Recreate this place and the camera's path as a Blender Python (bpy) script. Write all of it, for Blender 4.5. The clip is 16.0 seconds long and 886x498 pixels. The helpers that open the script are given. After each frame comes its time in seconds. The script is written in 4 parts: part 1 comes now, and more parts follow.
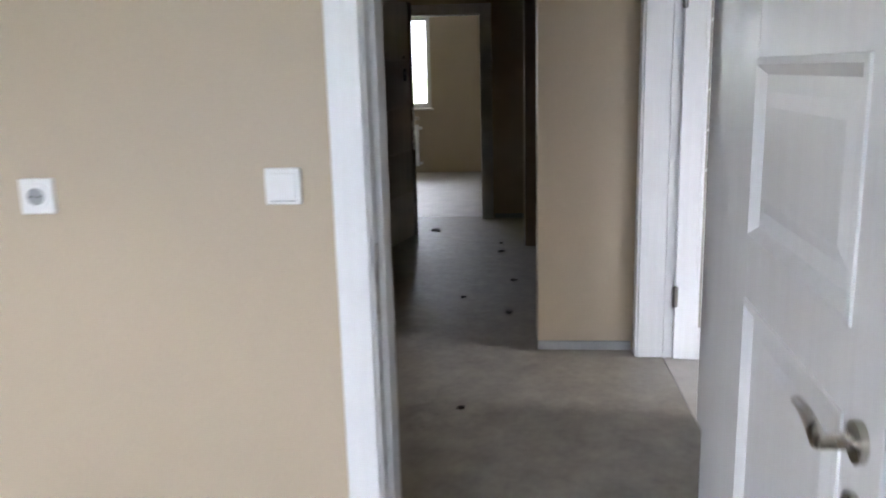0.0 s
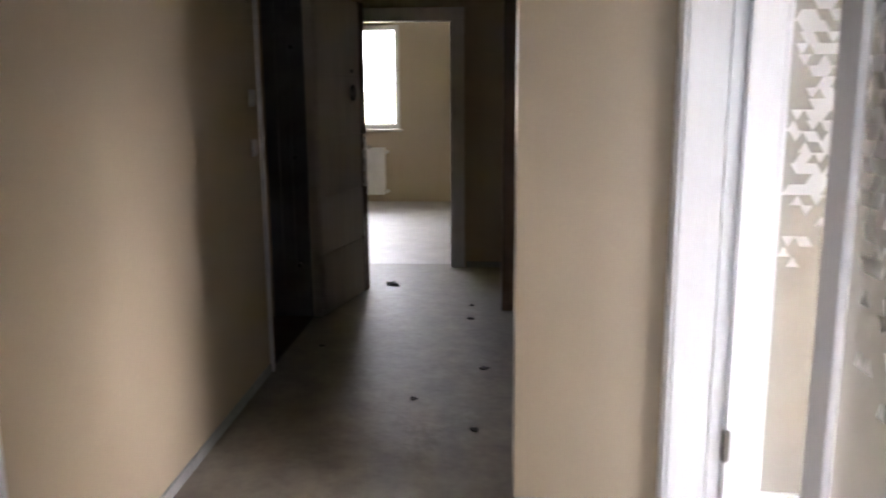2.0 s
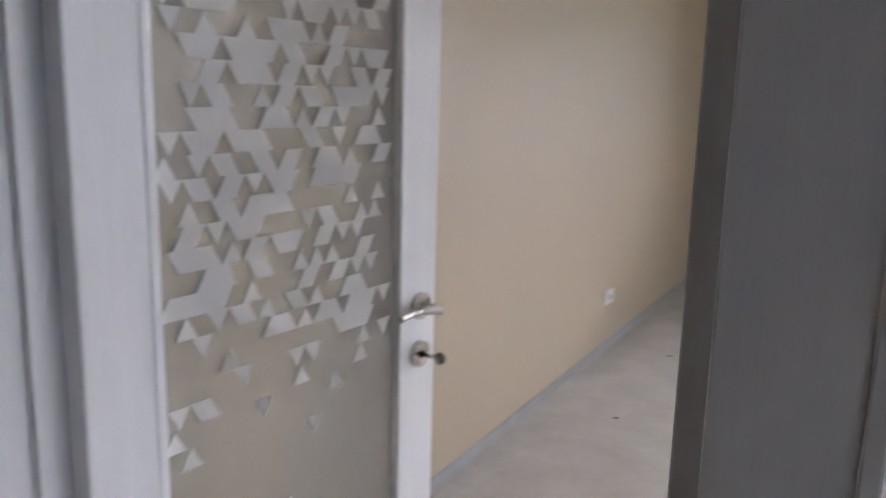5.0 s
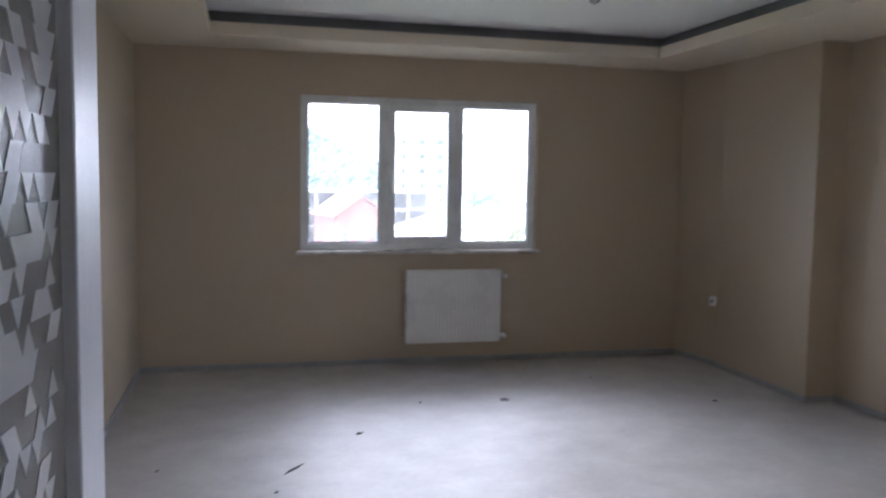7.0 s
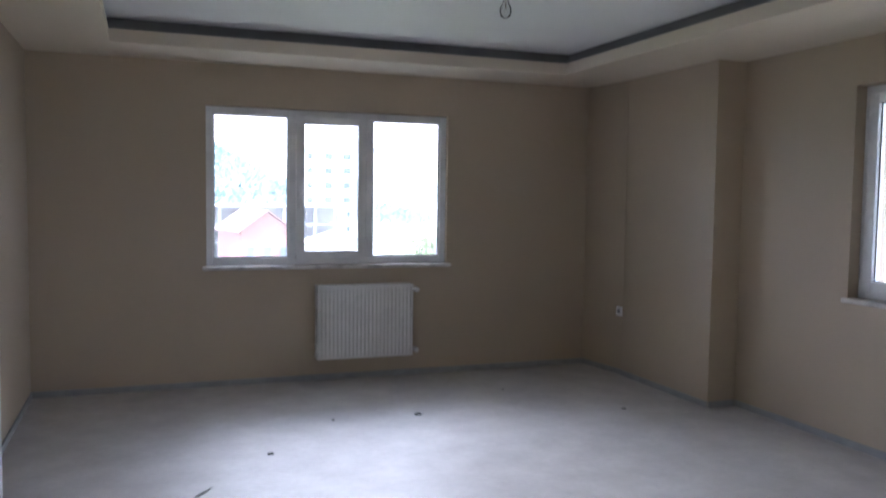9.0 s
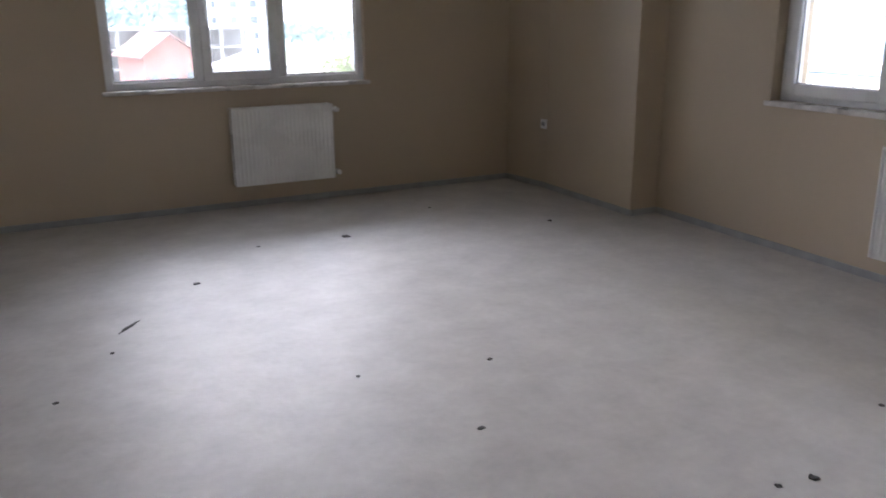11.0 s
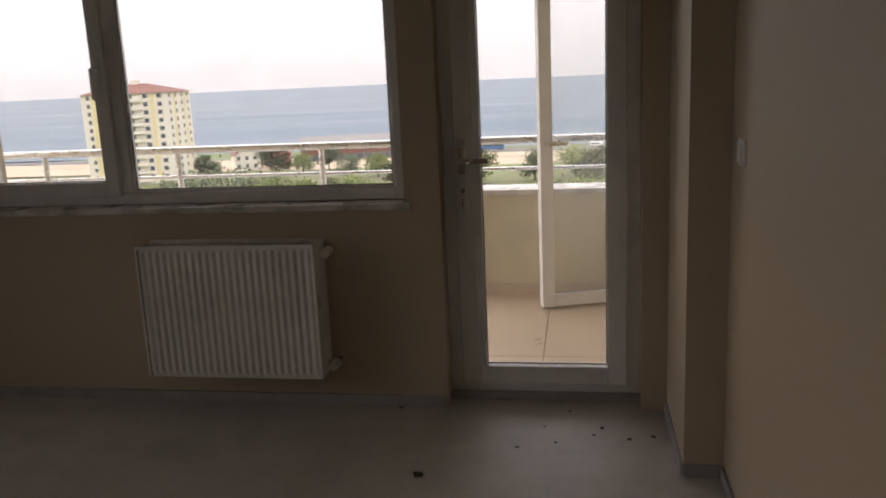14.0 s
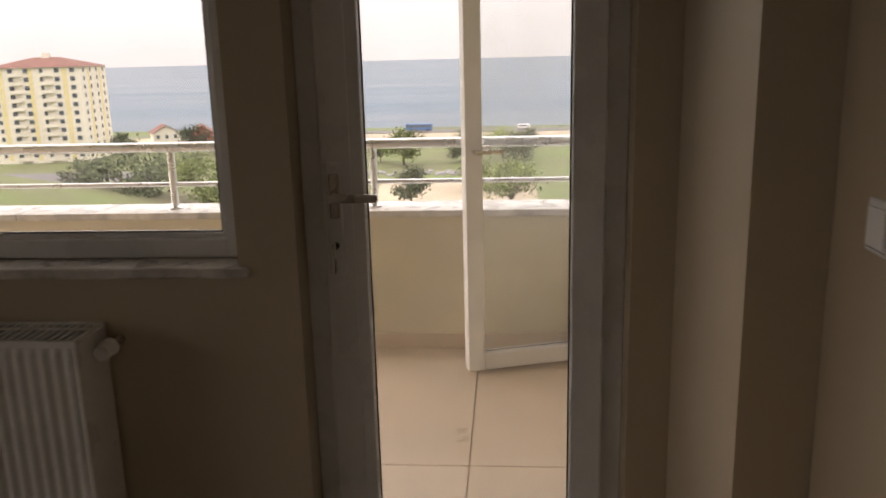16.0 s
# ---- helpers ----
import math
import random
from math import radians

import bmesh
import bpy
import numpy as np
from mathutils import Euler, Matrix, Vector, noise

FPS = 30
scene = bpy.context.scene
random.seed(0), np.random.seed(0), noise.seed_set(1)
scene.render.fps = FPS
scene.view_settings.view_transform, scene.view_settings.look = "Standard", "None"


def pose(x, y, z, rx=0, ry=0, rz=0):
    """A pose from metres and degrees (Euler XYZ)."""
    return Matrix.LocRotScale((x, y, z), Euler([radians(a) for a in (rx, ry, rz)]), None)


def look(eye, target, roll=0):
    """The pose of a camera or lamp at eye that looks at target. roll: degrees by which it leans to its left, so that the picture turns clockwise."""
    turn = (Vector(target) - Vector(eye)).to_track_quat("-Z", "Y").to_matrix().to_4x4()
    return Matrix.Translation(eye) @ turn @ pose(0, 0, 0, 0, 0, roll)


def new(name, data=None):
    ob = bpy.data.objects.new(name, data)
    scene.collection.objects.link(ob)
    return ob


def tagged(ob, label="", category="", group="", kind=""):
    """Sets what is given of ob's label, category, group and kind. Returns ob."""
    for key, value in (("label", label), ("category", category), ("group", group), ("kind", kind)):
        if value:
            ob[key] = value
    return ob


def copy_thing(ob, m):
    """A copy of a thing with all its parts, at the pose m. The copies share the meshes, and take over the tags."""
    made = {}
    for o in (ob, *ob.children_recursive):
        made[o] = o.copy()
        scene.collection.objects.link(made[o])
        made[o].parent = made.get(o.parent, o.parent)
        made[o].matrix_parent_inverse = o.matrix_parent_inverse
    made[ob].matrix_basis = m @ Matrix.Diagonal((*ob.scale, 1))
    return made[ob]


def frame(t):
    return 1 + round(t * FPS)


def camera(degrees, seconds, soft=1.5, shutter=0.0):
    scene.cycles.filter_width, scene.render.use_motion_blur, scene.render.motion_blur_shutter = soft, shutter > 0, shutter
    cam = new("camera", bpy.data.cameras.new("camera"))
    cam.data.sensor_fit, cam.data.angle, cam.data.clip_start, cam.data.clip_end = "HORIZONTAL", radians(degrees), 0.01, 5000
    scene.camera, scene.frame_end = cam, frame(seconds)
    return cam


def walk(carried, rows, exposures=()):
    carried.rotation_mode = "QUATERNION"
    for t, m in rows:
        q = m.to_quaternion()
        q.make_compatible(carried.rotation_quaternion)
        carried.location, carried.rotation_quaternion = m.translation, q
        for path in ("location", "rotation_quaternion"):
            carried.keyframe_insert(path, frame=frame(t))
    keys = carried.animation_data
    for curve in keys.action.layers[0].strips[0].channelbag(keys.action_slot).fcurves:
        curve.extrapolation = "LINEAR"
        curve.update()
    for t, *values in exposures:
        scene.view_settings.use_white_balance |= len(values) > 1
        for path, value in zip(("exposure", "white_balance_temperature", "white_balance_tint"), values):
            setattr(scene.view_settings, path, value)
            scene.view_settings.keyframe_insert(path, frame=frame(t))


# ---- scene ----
cam = camera(57.0, 16.0, soft=1.7, shutter=0.5)
PATH = [
    (0, (4.56, -6.988, 1.46), (2.614, -7.164, 1.035), -1.5),
    (0.5, (4.105, -6.947, 1.476), (2.151, -7.028, 1.06), -0.8),
    (1, (3.719, -6.929, 1.462), (1.762, -6.945, 1.052), -0.7),
    (1.5, (3.382, -6.973, 1.491), (1.424, -6.923, 1.086), -0.7),
    (2, (3.074, -6.935, 1.479), (1.117, -7.067, 1.088), -0.4),
    (2.5, (2.831, -6.915, 1.477), (0.893, -7.178, 1.06), -1.4),
    (3, (2.519, -6.906, 1.464), (0.574, -6.884, 1.0), -3.7),
    (3.5, (2.18, -6.944, 1.455), (0.301, -6.427, 1.003), -3.6),
    (4, (1.838, -6.882, 1.461), (0.115, -5.965, 1.034), -2.2),
    (4.2, (1.717, -6.862, 1.458), (0.127, -5.729, 1.028), -0.9),
    (6.3, (1.04, -6.644, 1.488), (1.061, -4.669, 1.176), -0.0),
    (6.5, (0.965, -6.615, 1.492), (1.129, -4.642, 1.203), 0.2),
    (7, (0.812, -6.617, 1.53), (1.283, -4.681, 1.363), 0.9),
    (7.5, (0.79, -6.597, 1.533), (1.377, -4.685, 1.517), 1.2),
    (8, (0.764, -6.579, 1.548), (1.394, -4.682, 1.615), 1.0),
    (8.5, (0.771, -6.564, 1.55), (1.445, -4.681, 1.565), 0.9),
    (9, (0.793, -6.576, 1.523), (1.48, -4.702, 1.394), 0.8),
    (9.2, (0.825, -6.594, 1.519), (1.5, -4.721, 1.326), 0.7),
    (11.3, (0.82, -6.366, 1.478), (1.725, -4.679, 0.901), -1.9),
    (11.5, (0.913, -6.312, 1.508), (1.911, -4.667, 0.96), -2.2),
    (12, (0.969, -6.146, 1.472), (2.311, -4.725, 1.047), -0.8),
    (12.5, (1.04, -5.929, 1.422), (2.696, -4.876, 1.039), -0.6),
    (13, (1.102, -5.737, 1.43), (2.942, -5.062, 1.032), -1.7),
    (13.5, (1.296, -5.645, 1.435), (3.195, -5.182, 1.012), -2.5),
    (14, (1.507, -5.558, 1.448), (3.435, -5.223, 1.034), -2.6),
    (14.5, (1.787, -5.452, 1.444), (3.723, -5.18, 1.024), -2.8),
    (15, (2.126, -5.375, 1.446), (4.069, -5.2, 1.003), -3.5),
    (15.5, (2.551, -5.449, 1.449), (4.494, -5.313, 0.992), -2.2),
    (16, (2.916, -5.504, 1.443), (4.855, -5.343, 0.977), -1.5),
]
walk(cam, [(t, look(eye, target, roll)) for t, eye, target, roll in PATH],
     exposures=[(0.0, 5.15, 6250, 17), (1.0, 5.5, 6500, 18), (2.0, 5.8, 6700, 21), (2.7, 5.8, 6700, 22), (3.5, 5.35, 6800, 21), (4.2, 4.95, 6600, 20), (6.3, 3.75, 5750, 21), (9.2, 3.75, 5400, 20),
                (11.3, 3.5, 6000, 20), (12.2, 2.4, 5900, 18), (13.0, 1.75, 6100, 16), (14.0, 1.6, 7500, 22), (16.0, 1.65, 8050, 23)])

# ---- world and sun: bright overcast sky ----
world = bpy.data.worlds.new("overcast_sky")
scene.world = world
world.use_nodes = True
wn, wl = world.node_tree.nodes, world.node_tree.links
sky = wn.new("ShaderNodeTexSky")
sky.sky_type, sky.sun_disc = "NISHITA", False
sky.sun_elevation, sky.sun_rotation = radians(18), radians(357)
sky.air_density, sky.dust_density, sky.ozone_density = 1.0, 6.0, 1.0
grey = wn.new("ShaderNodeHueSaturation")
grey.inputs["Saturation"].default_value = 0.22
wl.new(sky.outputs[0], grey.inputs["Color"])
cloud = wn.new("ShaderNodeMix")
cloud.data_type = "RGBA"
cloud.inputs["Factor"].default_value = 0.8
cloud.inputs[7].default_value = (6.4, 6.8, 7.4, 1.0)
wl.new(grey.outputs[0], cloud.inputs[6])
# an overcast sky is brightest overhead
coord, axes, rise = wn.new("ShaderNodeTexCoord"), wn.new("ShaderNodeSeparateXYZ"), wn.new("ShaderNodeMapRange")
rise.inputs["To Min"].default_value, rise.inputs["To Max"].default_value = 0.45, 1.5
wl.new(coord.outputs["Generated"], axes.inputs[0]), wl.new(axes.outputs[2], rise.inputs[0])
dome = wn.new("ShaderNodeVectorMath")
dome.operation = "SCALE"
wl.new(cloud.outputs[2], dome.inputs[0]), wl.new(rise.outputs[0], dome.inputs["Scale"])
wl.new(dome.outputs[0], wn["Background"].inputs[0])
wn["Background"].inputs[1].default_value = 0.15
sun = new("sun", bpy.data.lights.new("sun", "SUN"))
sun.data.energy, sun.data.angle, sun.data.color = 0.68, radians(56), (1.0, 0.985, 0.97)
sun.matrix_world = look((-4, 90, 29), (0, 0, 0))


# ---- materials ----
def mat(name, col, rough=0.6, metal=0.0, var=0.12, scale=3.0, fine=60.0, bump=0.05, spec=0.4, stretch=(1, 1, 1), col2=None, random_tint=0.0, patchy=0.08):
    """Base colour with broad stains and fine grain, and fine relief."""
    m = bpy.data.materials.new(name)
    m.use_nodes = True
    n, l = m.node_tree.nodes, m.node_tree.links
    b = n["Principled BSDF"]
    b.inputs["Metallic"].default_value = metal
    b.inputs["Specular IOR Level"].default_value = spec
    geo = n.new("ShaderNodeTexCoord")
    mp = n.new("ShaderNodeMapping")
    mp.inputs["Scale"].default_value = stretch
    l.new(geo.outputs["Object"], mp.inputs[0])
    big, small = n.new("ShaderNodeTexNoise"), n.new("ShaderNodeTexNoise")
    big.inputs["Scale"].default_value, big.inputs["Detail"].default_value = scale, 6
    small.inputs["Scale"].default_value, small.inputs["Detail"].default_value = fine, 3
    l.new(mp.outputs[0], big.inputs["Vector"]), l.new(mp.outputs[0], small.inputs["Vector"])
    add = n.new("ShaderNodeMath")
    add.operation = "MULTIPLY_ADD"
    add.inputs[1].default_value = 0.35
    l.new(small.outputs["Fac"], add.inputs[0]), l.new(big.outputs["Fac"], add.inputs[2])
    ramp = n.new("ShaderNodeValToRGB")
    lo = col2 or tuple(c * (1 - var) for c in col)
    hi = tuple(min(1, c * (1 + var * 0.7)) for c in col)
    ramp.color_ramp.elements[0].position, ramp.color_ramp.elements[0].color = 0.45, (*lo, 1)
    ramp.color_ramp.elements[1].position, ramp.color_ramp.elements[1].color = 0.9, (*hi, 1)
    l.new(add.outputs[0], ramp.inputs[0])
    out = ramp.outputs[0]
    if random_tint:
        info, hsv, mr = n.new("ShaderNodeObjectInfo"), n.new("ShaderNodeHueSaturation"), n.new("ShaderNodeMapRange")
        mr.inputs["To Min"].default_value, mr.inputs["To Max"].default_value = 1 - random_tint, 1 + random_tint
        l.new(info.outputs["Random"], mr.inputs[0]), l.new(mr.outputs[0], hsv.inputs["Value"]), l.new(out, hsv.inputs["Color"])
        out = hsv.outputs[0]
    l.new(out, b.inputs["Base Color"])
    rr = n.new("ShaderNodeMapRange")
    rr.inputs["From Min"].default_value, rr.inputs["From Max"].default_value = 0.3, 0.75
    rr.inputs["To Min"].default_value, rr.inputs["To Max"].default_value = max(0.02, rough - patchy), min(1, rough + patchy)
    l.new(big.outputs["Fac"], rr.inputs[0]), l.new(rr.outputs[0], b.inputs["Roughness"])
    if bump:
        bp = n.new("ShaderNodeBump")
        bp.inputs["Strength"].default_value, bp.inputs["Distance"].default_value = bump, 0.01
        l.new(add.outputs[0], bp.inputs["Height"]), l.new(bp.outputs[0], b.inputs["Normal"])
    return m


def pane_mat(name, clear, tint, haze):
    """Glazing: clear, with Fresnel gloss and a little dust."""
    m = bpy.data.materials.new(name)
    m.use_nodes = True
    n, l = m.node_tree.nodes, m.node_tree.links
    out = n["Material Output"]
    n.remove(n["Principled BSDF"])
    tr, gl, di, tl = n.new("ShaderNodeBsdfTransparent"), n.new("ShaderNodeBsdfGlossy"), n.new("ShaderNodeBsdfDiffuse"), n.new("ShaderNodeBsdfTranslucent")
    tr.inputs[0].default_value = (*clear, 1)
    gl.inputs["Roughness"].default_value = 0.03 if haze < 0.3 else 0.25
    di.inputs[0].default_value = tl.inputs[0].default_value = (*tint, 1)
    half, dust, fr, top = n.new("ShaderNodeMixShader"), n.new("ShaderNodeMixShader"), n.new("ShaderNodeFresnel"), n.new("ShaderNodeMixShader")
    l.new(di.outputs[0], half.inputs[1]), l.new(tl.outputs[0], half.inputs[2])
    no, rp, tc = n.new("ShaderNodeTexNoise"), n.new("ShaderNodeMapRange"), n.new("ShaderNodeTexCoord")
    no.inputs["Scale"].default_value, no.inputs["Detail"].default_value = 7, 8
    l.new(tc.outputs["Object"], no.inputs["Vector"])
    rp.inputs["From Min"].default_value, rp.inputs["From Max"].default_value = 0.35, 0.75
    rp.inputs["To Min"].default_value, rp.inputs["To Max"].default_value = (haze * 0.6, haze * 1.3) if haze < 0.3 else (haze * 0.96, haze * 1.04)
    l.new(no.outputs["Fac"], rp.inputs[0]), l.new(rp.outputs[0], dust.inputs[0])
    l.new(tr.outputs[0], dust.inputs[1]), l.new(half.outputs[0], dust.inputs[2])
    fr.inputs["IOR"].default_value = 1.3
    l.new(fr.outputs[0], top.inputs[0]), l.new(dust.outputs[0], top.inputs[1]), l.new(gl.outputs[0], top.inputs[2])
    l.new(top.outputs[0], out.inputs["Surface"])
    return m


BEIGE = mat("beige_wall_paint", (0.50, 0.417, 0.307), 0.55, var=0.05, scale=1.2, fine=160, bump=0.06)
WHITE_CEIL = mat("white_ceiling_paint", (0.80, 0.80, 0.80), 0.7, var=0.03, scale=1.5, fine=90, bump=0.05)
SOFFIT = mat("soffit_paint", (0.70, 0.62, 0.50), 0.6, var=0.04, scale=1.5, fine=120, bump=0.05)
# dark grey that paints the shade of the recess above the soffit lip
RECESS_SHADE = mat("recess_shade_grey", (0.16, 0.16, 0.165), 0.6, var=0.08)
SCREED = mat("grey_floor_screed", (0.50, 0.48, 0.455), 0.52, var=0.14, scale=4.5, fine=22, bump=0.38, spec=0.3, patchy=0.06)
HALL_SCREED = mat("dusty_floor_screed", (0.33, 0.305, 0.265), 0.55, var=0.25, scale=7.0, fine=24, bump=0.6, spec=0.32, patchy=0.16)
BASE = mat("grey_skirting", (0.34, 0.35, 0.365), 0.5, var=0.15, scale=8, fine=80)
PVC = mat("white_window_pvc", (0.78, 0.79, 0.80), 0.3, var=0.05, scale=6, bump=0.01)
GASKET = mat("black_rubber_gasket", (0.02, 0.02, 0.02), 0.6, var=0.1)
MARBLE = mat("pale_marble_sill", (0.62, 0.60, 0.57), 0.3, var=0.3, scale=9, fine=40, bump=0.02)
WOOD_WHITE = mat("white_woodgrain_laminate", (0.80, 0.81, 0.83), 0.36, var=0.04, scale=5, fine=40, bump=0.08, stretch=(6, 6, 0.35))
ENAMEL = mat("white_radiator_enamel", (0.80, 0.80, 0.79), 0.3, var=0.03, scale=4, bump=0.0)
STEEL = mat("brushed_nickel", (0.55, 0.52, 0.48), 0.28, metal=1.0, var=0.12, scale=20)
ALU = mat("aluminium_rail", (0.72, 0.73, 0.74), 0.3, metal=1.0, var=0.08, scale=10)
PLASTIC = mat("white_switch_plastic", (0.82, 0.82, 0.82), 0.3, var=0.03, bump=0.0)
DARK_PLASTIC = mat("dark_socket_hole", (0.03, 0.03, 0.03), 0.5, bump=0.0)
STEEL_DOOR = mat("taupe_door_panel", (0.60, 0.56, 0.51), 0.45, var=0.1, scale=4, fine=60, stretch=(4, 4, 0.5))
DOOR_FRAME = mat("dark_grey_steel_frame", (0.15, 0.15, 0.16), 0.45, metal=0.3, var=0.2, scale=6)
BROWN_EDGE = mat("dark_brown_edge", (0.09, 0.055, 0.035), 0.5, var=0.2, scale=6)

BULB_GLASS = pane_mat("bulb_glass", (0.95, 0.95, 0.95), (0.8, 0.8, 0.8), 0.06)
BROWN_WALL = mat("dark_brown_wall", (0.17, 0.11, 0.07), 0.5, var=0.2, scale=6, stretch=(4, 4, 0.4))
PATTERN = pane_mat("frosted_pattern", (0.95, 0.95, 0.93), (0.95, 0.95, 0.94), 0.95)
GLASS = pane_mat("window_glass", (0.96, 0.97, 0.97), (0.8, 0.8, 0.8), 0.07)
FROST = pane_mat("frosted_glass", (0.94, 0.93, 0.90), (0.74, 0.72, 0.66), 0.38)
TILE = mat("beige_balcony_tile", (0.60, 0.49, 0.38), 0.35, var=0.08, scale=4, fine=50, bump=0.03, random_tint=0.04)
GROUT = mat("tile_grout", (0.40, 0.32, 0.25), 0.8)
PARAPET = mat("cream_balcony_render", (0.66, 0.60, 0.44), 0.75, var=0.12, scale=2, fine=90, bump=0.15)
DEBRIS = mat("dark_debris", (0.05, 0.045, 0.04), 0.7, var=0.3)
GRASS = mat("field_grass", (0.085, 0.12, 0.038), 0.9, var=0.5, scale=0.05, fine=0.9, bump=0.0, col2=(0.105, 0.095, 0.055))
SEA = mat("grey_blue_sea", (0.06, 0.10, 0.135), 0.4, var=0.15, scale=0.01, fine=0.2, bump=0.05, stretch=(1, 0.15, 1), spec=0.12)
ASPHALT = mat("asphalt", (0.12, 0.115, 0.12), 0.85, var=0.2, scale=0.1, fine=2)
SOIL = mat("pale_soil", (0.36, 0.30, 0.22), 0.9, var=0.3, scale=0.08, fine=1)
LEAF = mat("foliage", (0.065, 0.085, 0.042), 0.8, var=0.5, scale=0.4, fine=4, bump=0.0, random_tint=0.3)
SPRING_LEAF = mat("spring_foliage", (0.13, 0.17, 0.045), 0.8, var=0.4, scale=0.4, fine=4, bump=0.0, random_tint=0.2)
# distance haze over the hill is mixed into this blue-green base colour
HAZE_TINTED_WOODS = mat("haze_tinted_woods", (0.09, 0.14, 0.125), 0.95, var=0.35, scale=0.02, fine=0.2, bump=0.0)
HINGE = mat("dark_steel_hinge", (0.16, 0.15, 0.14), 0.4, metal=0.8, var=0.2, scale=20)
BARK = mat("bark", (0.09, 0.07, 0.05), 0.9, var=0.3)
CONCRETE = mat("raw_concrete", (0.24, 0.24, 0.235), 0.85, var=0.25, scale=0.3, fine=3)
CREAM = mat("cream_facade", (0.66, 0.63, 0.54), 0.8, var=0.06, scale=0.2, fine=2)
YELLOW = mat("yellow_facade", (0.64, 0.56, 0.32), 0.8, var=0.06, scale=0.2, fine=2)
ROOF_TILE = mat("red_roof_tile", (0.17, 0.07, 0.055), 0.8, var=0.2, scale=0.5, fine=4)
BRICK = mat("red_brick", (0.27, 0.09, 0.065), 0.85, var=0.2, scale=0.6, fine=6)
WINDOW_DARK = mat("dark_window_pane", (0.07, 0.09, 0.11), 0.15, var=0.2, scale=0.5, bump=0.0)
WHITE_FAC = mat("white_facade", (0.74, 0.74, 0.73), 0.8, var=0.05, scale=0.2, fine=2)
HILL = mat("wooded_hill", (0.10, 0.16, 0.07), 0.95, var=0.5, scale=0.03, fine=0.4, bump=0.0)
GREY_ROOF = mat("grey_sheet_roof", (0.17, 0.165, 0.16), 0.6, var=0.1, scale=0.2, fine=2)
BLUE = mat("blue_bus_paint", (0.06, 0.16, 0.34), 0.4, bump=0.0)


# ---- building blocks ----
def mesh_of(name, bm, material):
    me = bpy.data.meshes.new(name)
    bmesh.ops.recalc_face_normals(bm, faces=bm.faces[:])
    bm.to_mesh(me)
    bm.free()
    for m in (material if isinstance(material, (list, tuple)) else [material]):
        me.materials.append(m)
    return me


def part(name, bm, material, parent=None, label="", smooth=False):
    me = mesh_of(name, bm, material)
    if smooth:
        for p in me.polygons:
            p.use_smooth = True
    ob = new(name, me)
    ob.parent = parent
    if label:
        ob["label"] = label
    return ob


def thing(name, label, category, m=None, group="", kind=""):
    ob = new(name)
    ob.empty_display_size = 0.1
    if m is not None:
        ob.matrix_basis = m
    return tagged(ob, label, category, group, kind)


def box(bm, x0, x1, y0, y1, z0, z1, bevel=0.0, seg=2):
    r = bmesh.ops.create_cube(bm, size=1.0, matrix=Matrix.Translation(((x0 + x1) / 2, (y0 + y1) / 2, (z0 + z1) / 2)) @ Matrix.Diagonal((abs(x1 - x0), abs(y1 - y0), abs(z1 - z0), 1)))
    if bevel:
        es = {e for v in r["verts"] for e in v.link_edges}
        bmesh.ops.bevel(bm, geom=list(es), offset=bevel, segments=seg, affect="EDGES", profile=0.5)
    return bm


def boxes(*rows, bevel=0.0):
    bm = bmesh.new()
    for r in rows:
        box(bm, *r, bevel=bevel)
    return bm


def rod(bm, a, b, r, r2=None, n=16):
    a, b = Vector(a), Vector(b)
    d = b - a
    m = Matrix.Translation((a + b) / 2) @ d.to_track_quat("Z", "Y").to_matrix().to_4x4()
    bmesh.ops.create_cone(bm, cap_ends=True, segments=n, radius1=r, radius2=r if r2 is None else r2, depth=d.length, matrix=m)
    return bm


def lathe(profile, n=24):
    """A turned shape round z from (radius, height) pairs."""
    bm = bmesh.new()
    rings = [[bm.verts.new((r * math.cos(2 * math.pi * i / n), r * math.sin(2 * math.pi * i / n), z)) for i in range(n)] for r, z in profile]
    for a, b in zip(rings, rings[1:]):
        for i in range(n):
            bm.faces.new((a[i], a[(i + 1) % n], b[(i + 1) % n], b[i]))
    bm.faces.new(rings[0]), bm.faces.new(rings[-1])
    return bm


def wall(name, axis, at0, at1, lo, hi, z0, z1, openings=(), material=BEIGE, label="smooth beige painted wall"):
    """A wall along axis ('x' or 'y') from lo to hi, between at0 and at1 across, with openings (lo, hi, z0, z1)."""
    bm = bmesh.new()

    def piece(a, b, c, d):
        if b - a > 1e-4 and d - c > 1e-4:
            box(bm, a, b, at0, at1, c, d) if axis == "x" else box(bm, at0, at1, a, b, c, d)
    pos = lo
    for a, b, c, d in sorted(openings):
        c = z0 if c <= 0 else c
        piece(pos, a, z0, z1), piece(a, b, z0, c), piece(a, b, d, z1)
        pos = b
    piece(pos, hi, z0, z1)
    return tagged(part(name, bm, material), label, "wall", kind="structure")


def slab(name, x0, x1, y0, y1, z0, z1, material, label, category):
    return tagged(part(name, boxes((x0, x1, y0, y1, z0, z1)), material), label, category, kind="structure")


def skirting(name, x0, x1, y0, y1):
    return tagged(part(name, boxes((x0, x1, y0, y1, 0, 0.048), bevel=0.003), BASE), "thin grey skirting strip along the wall", "baseboard", kind="structure")


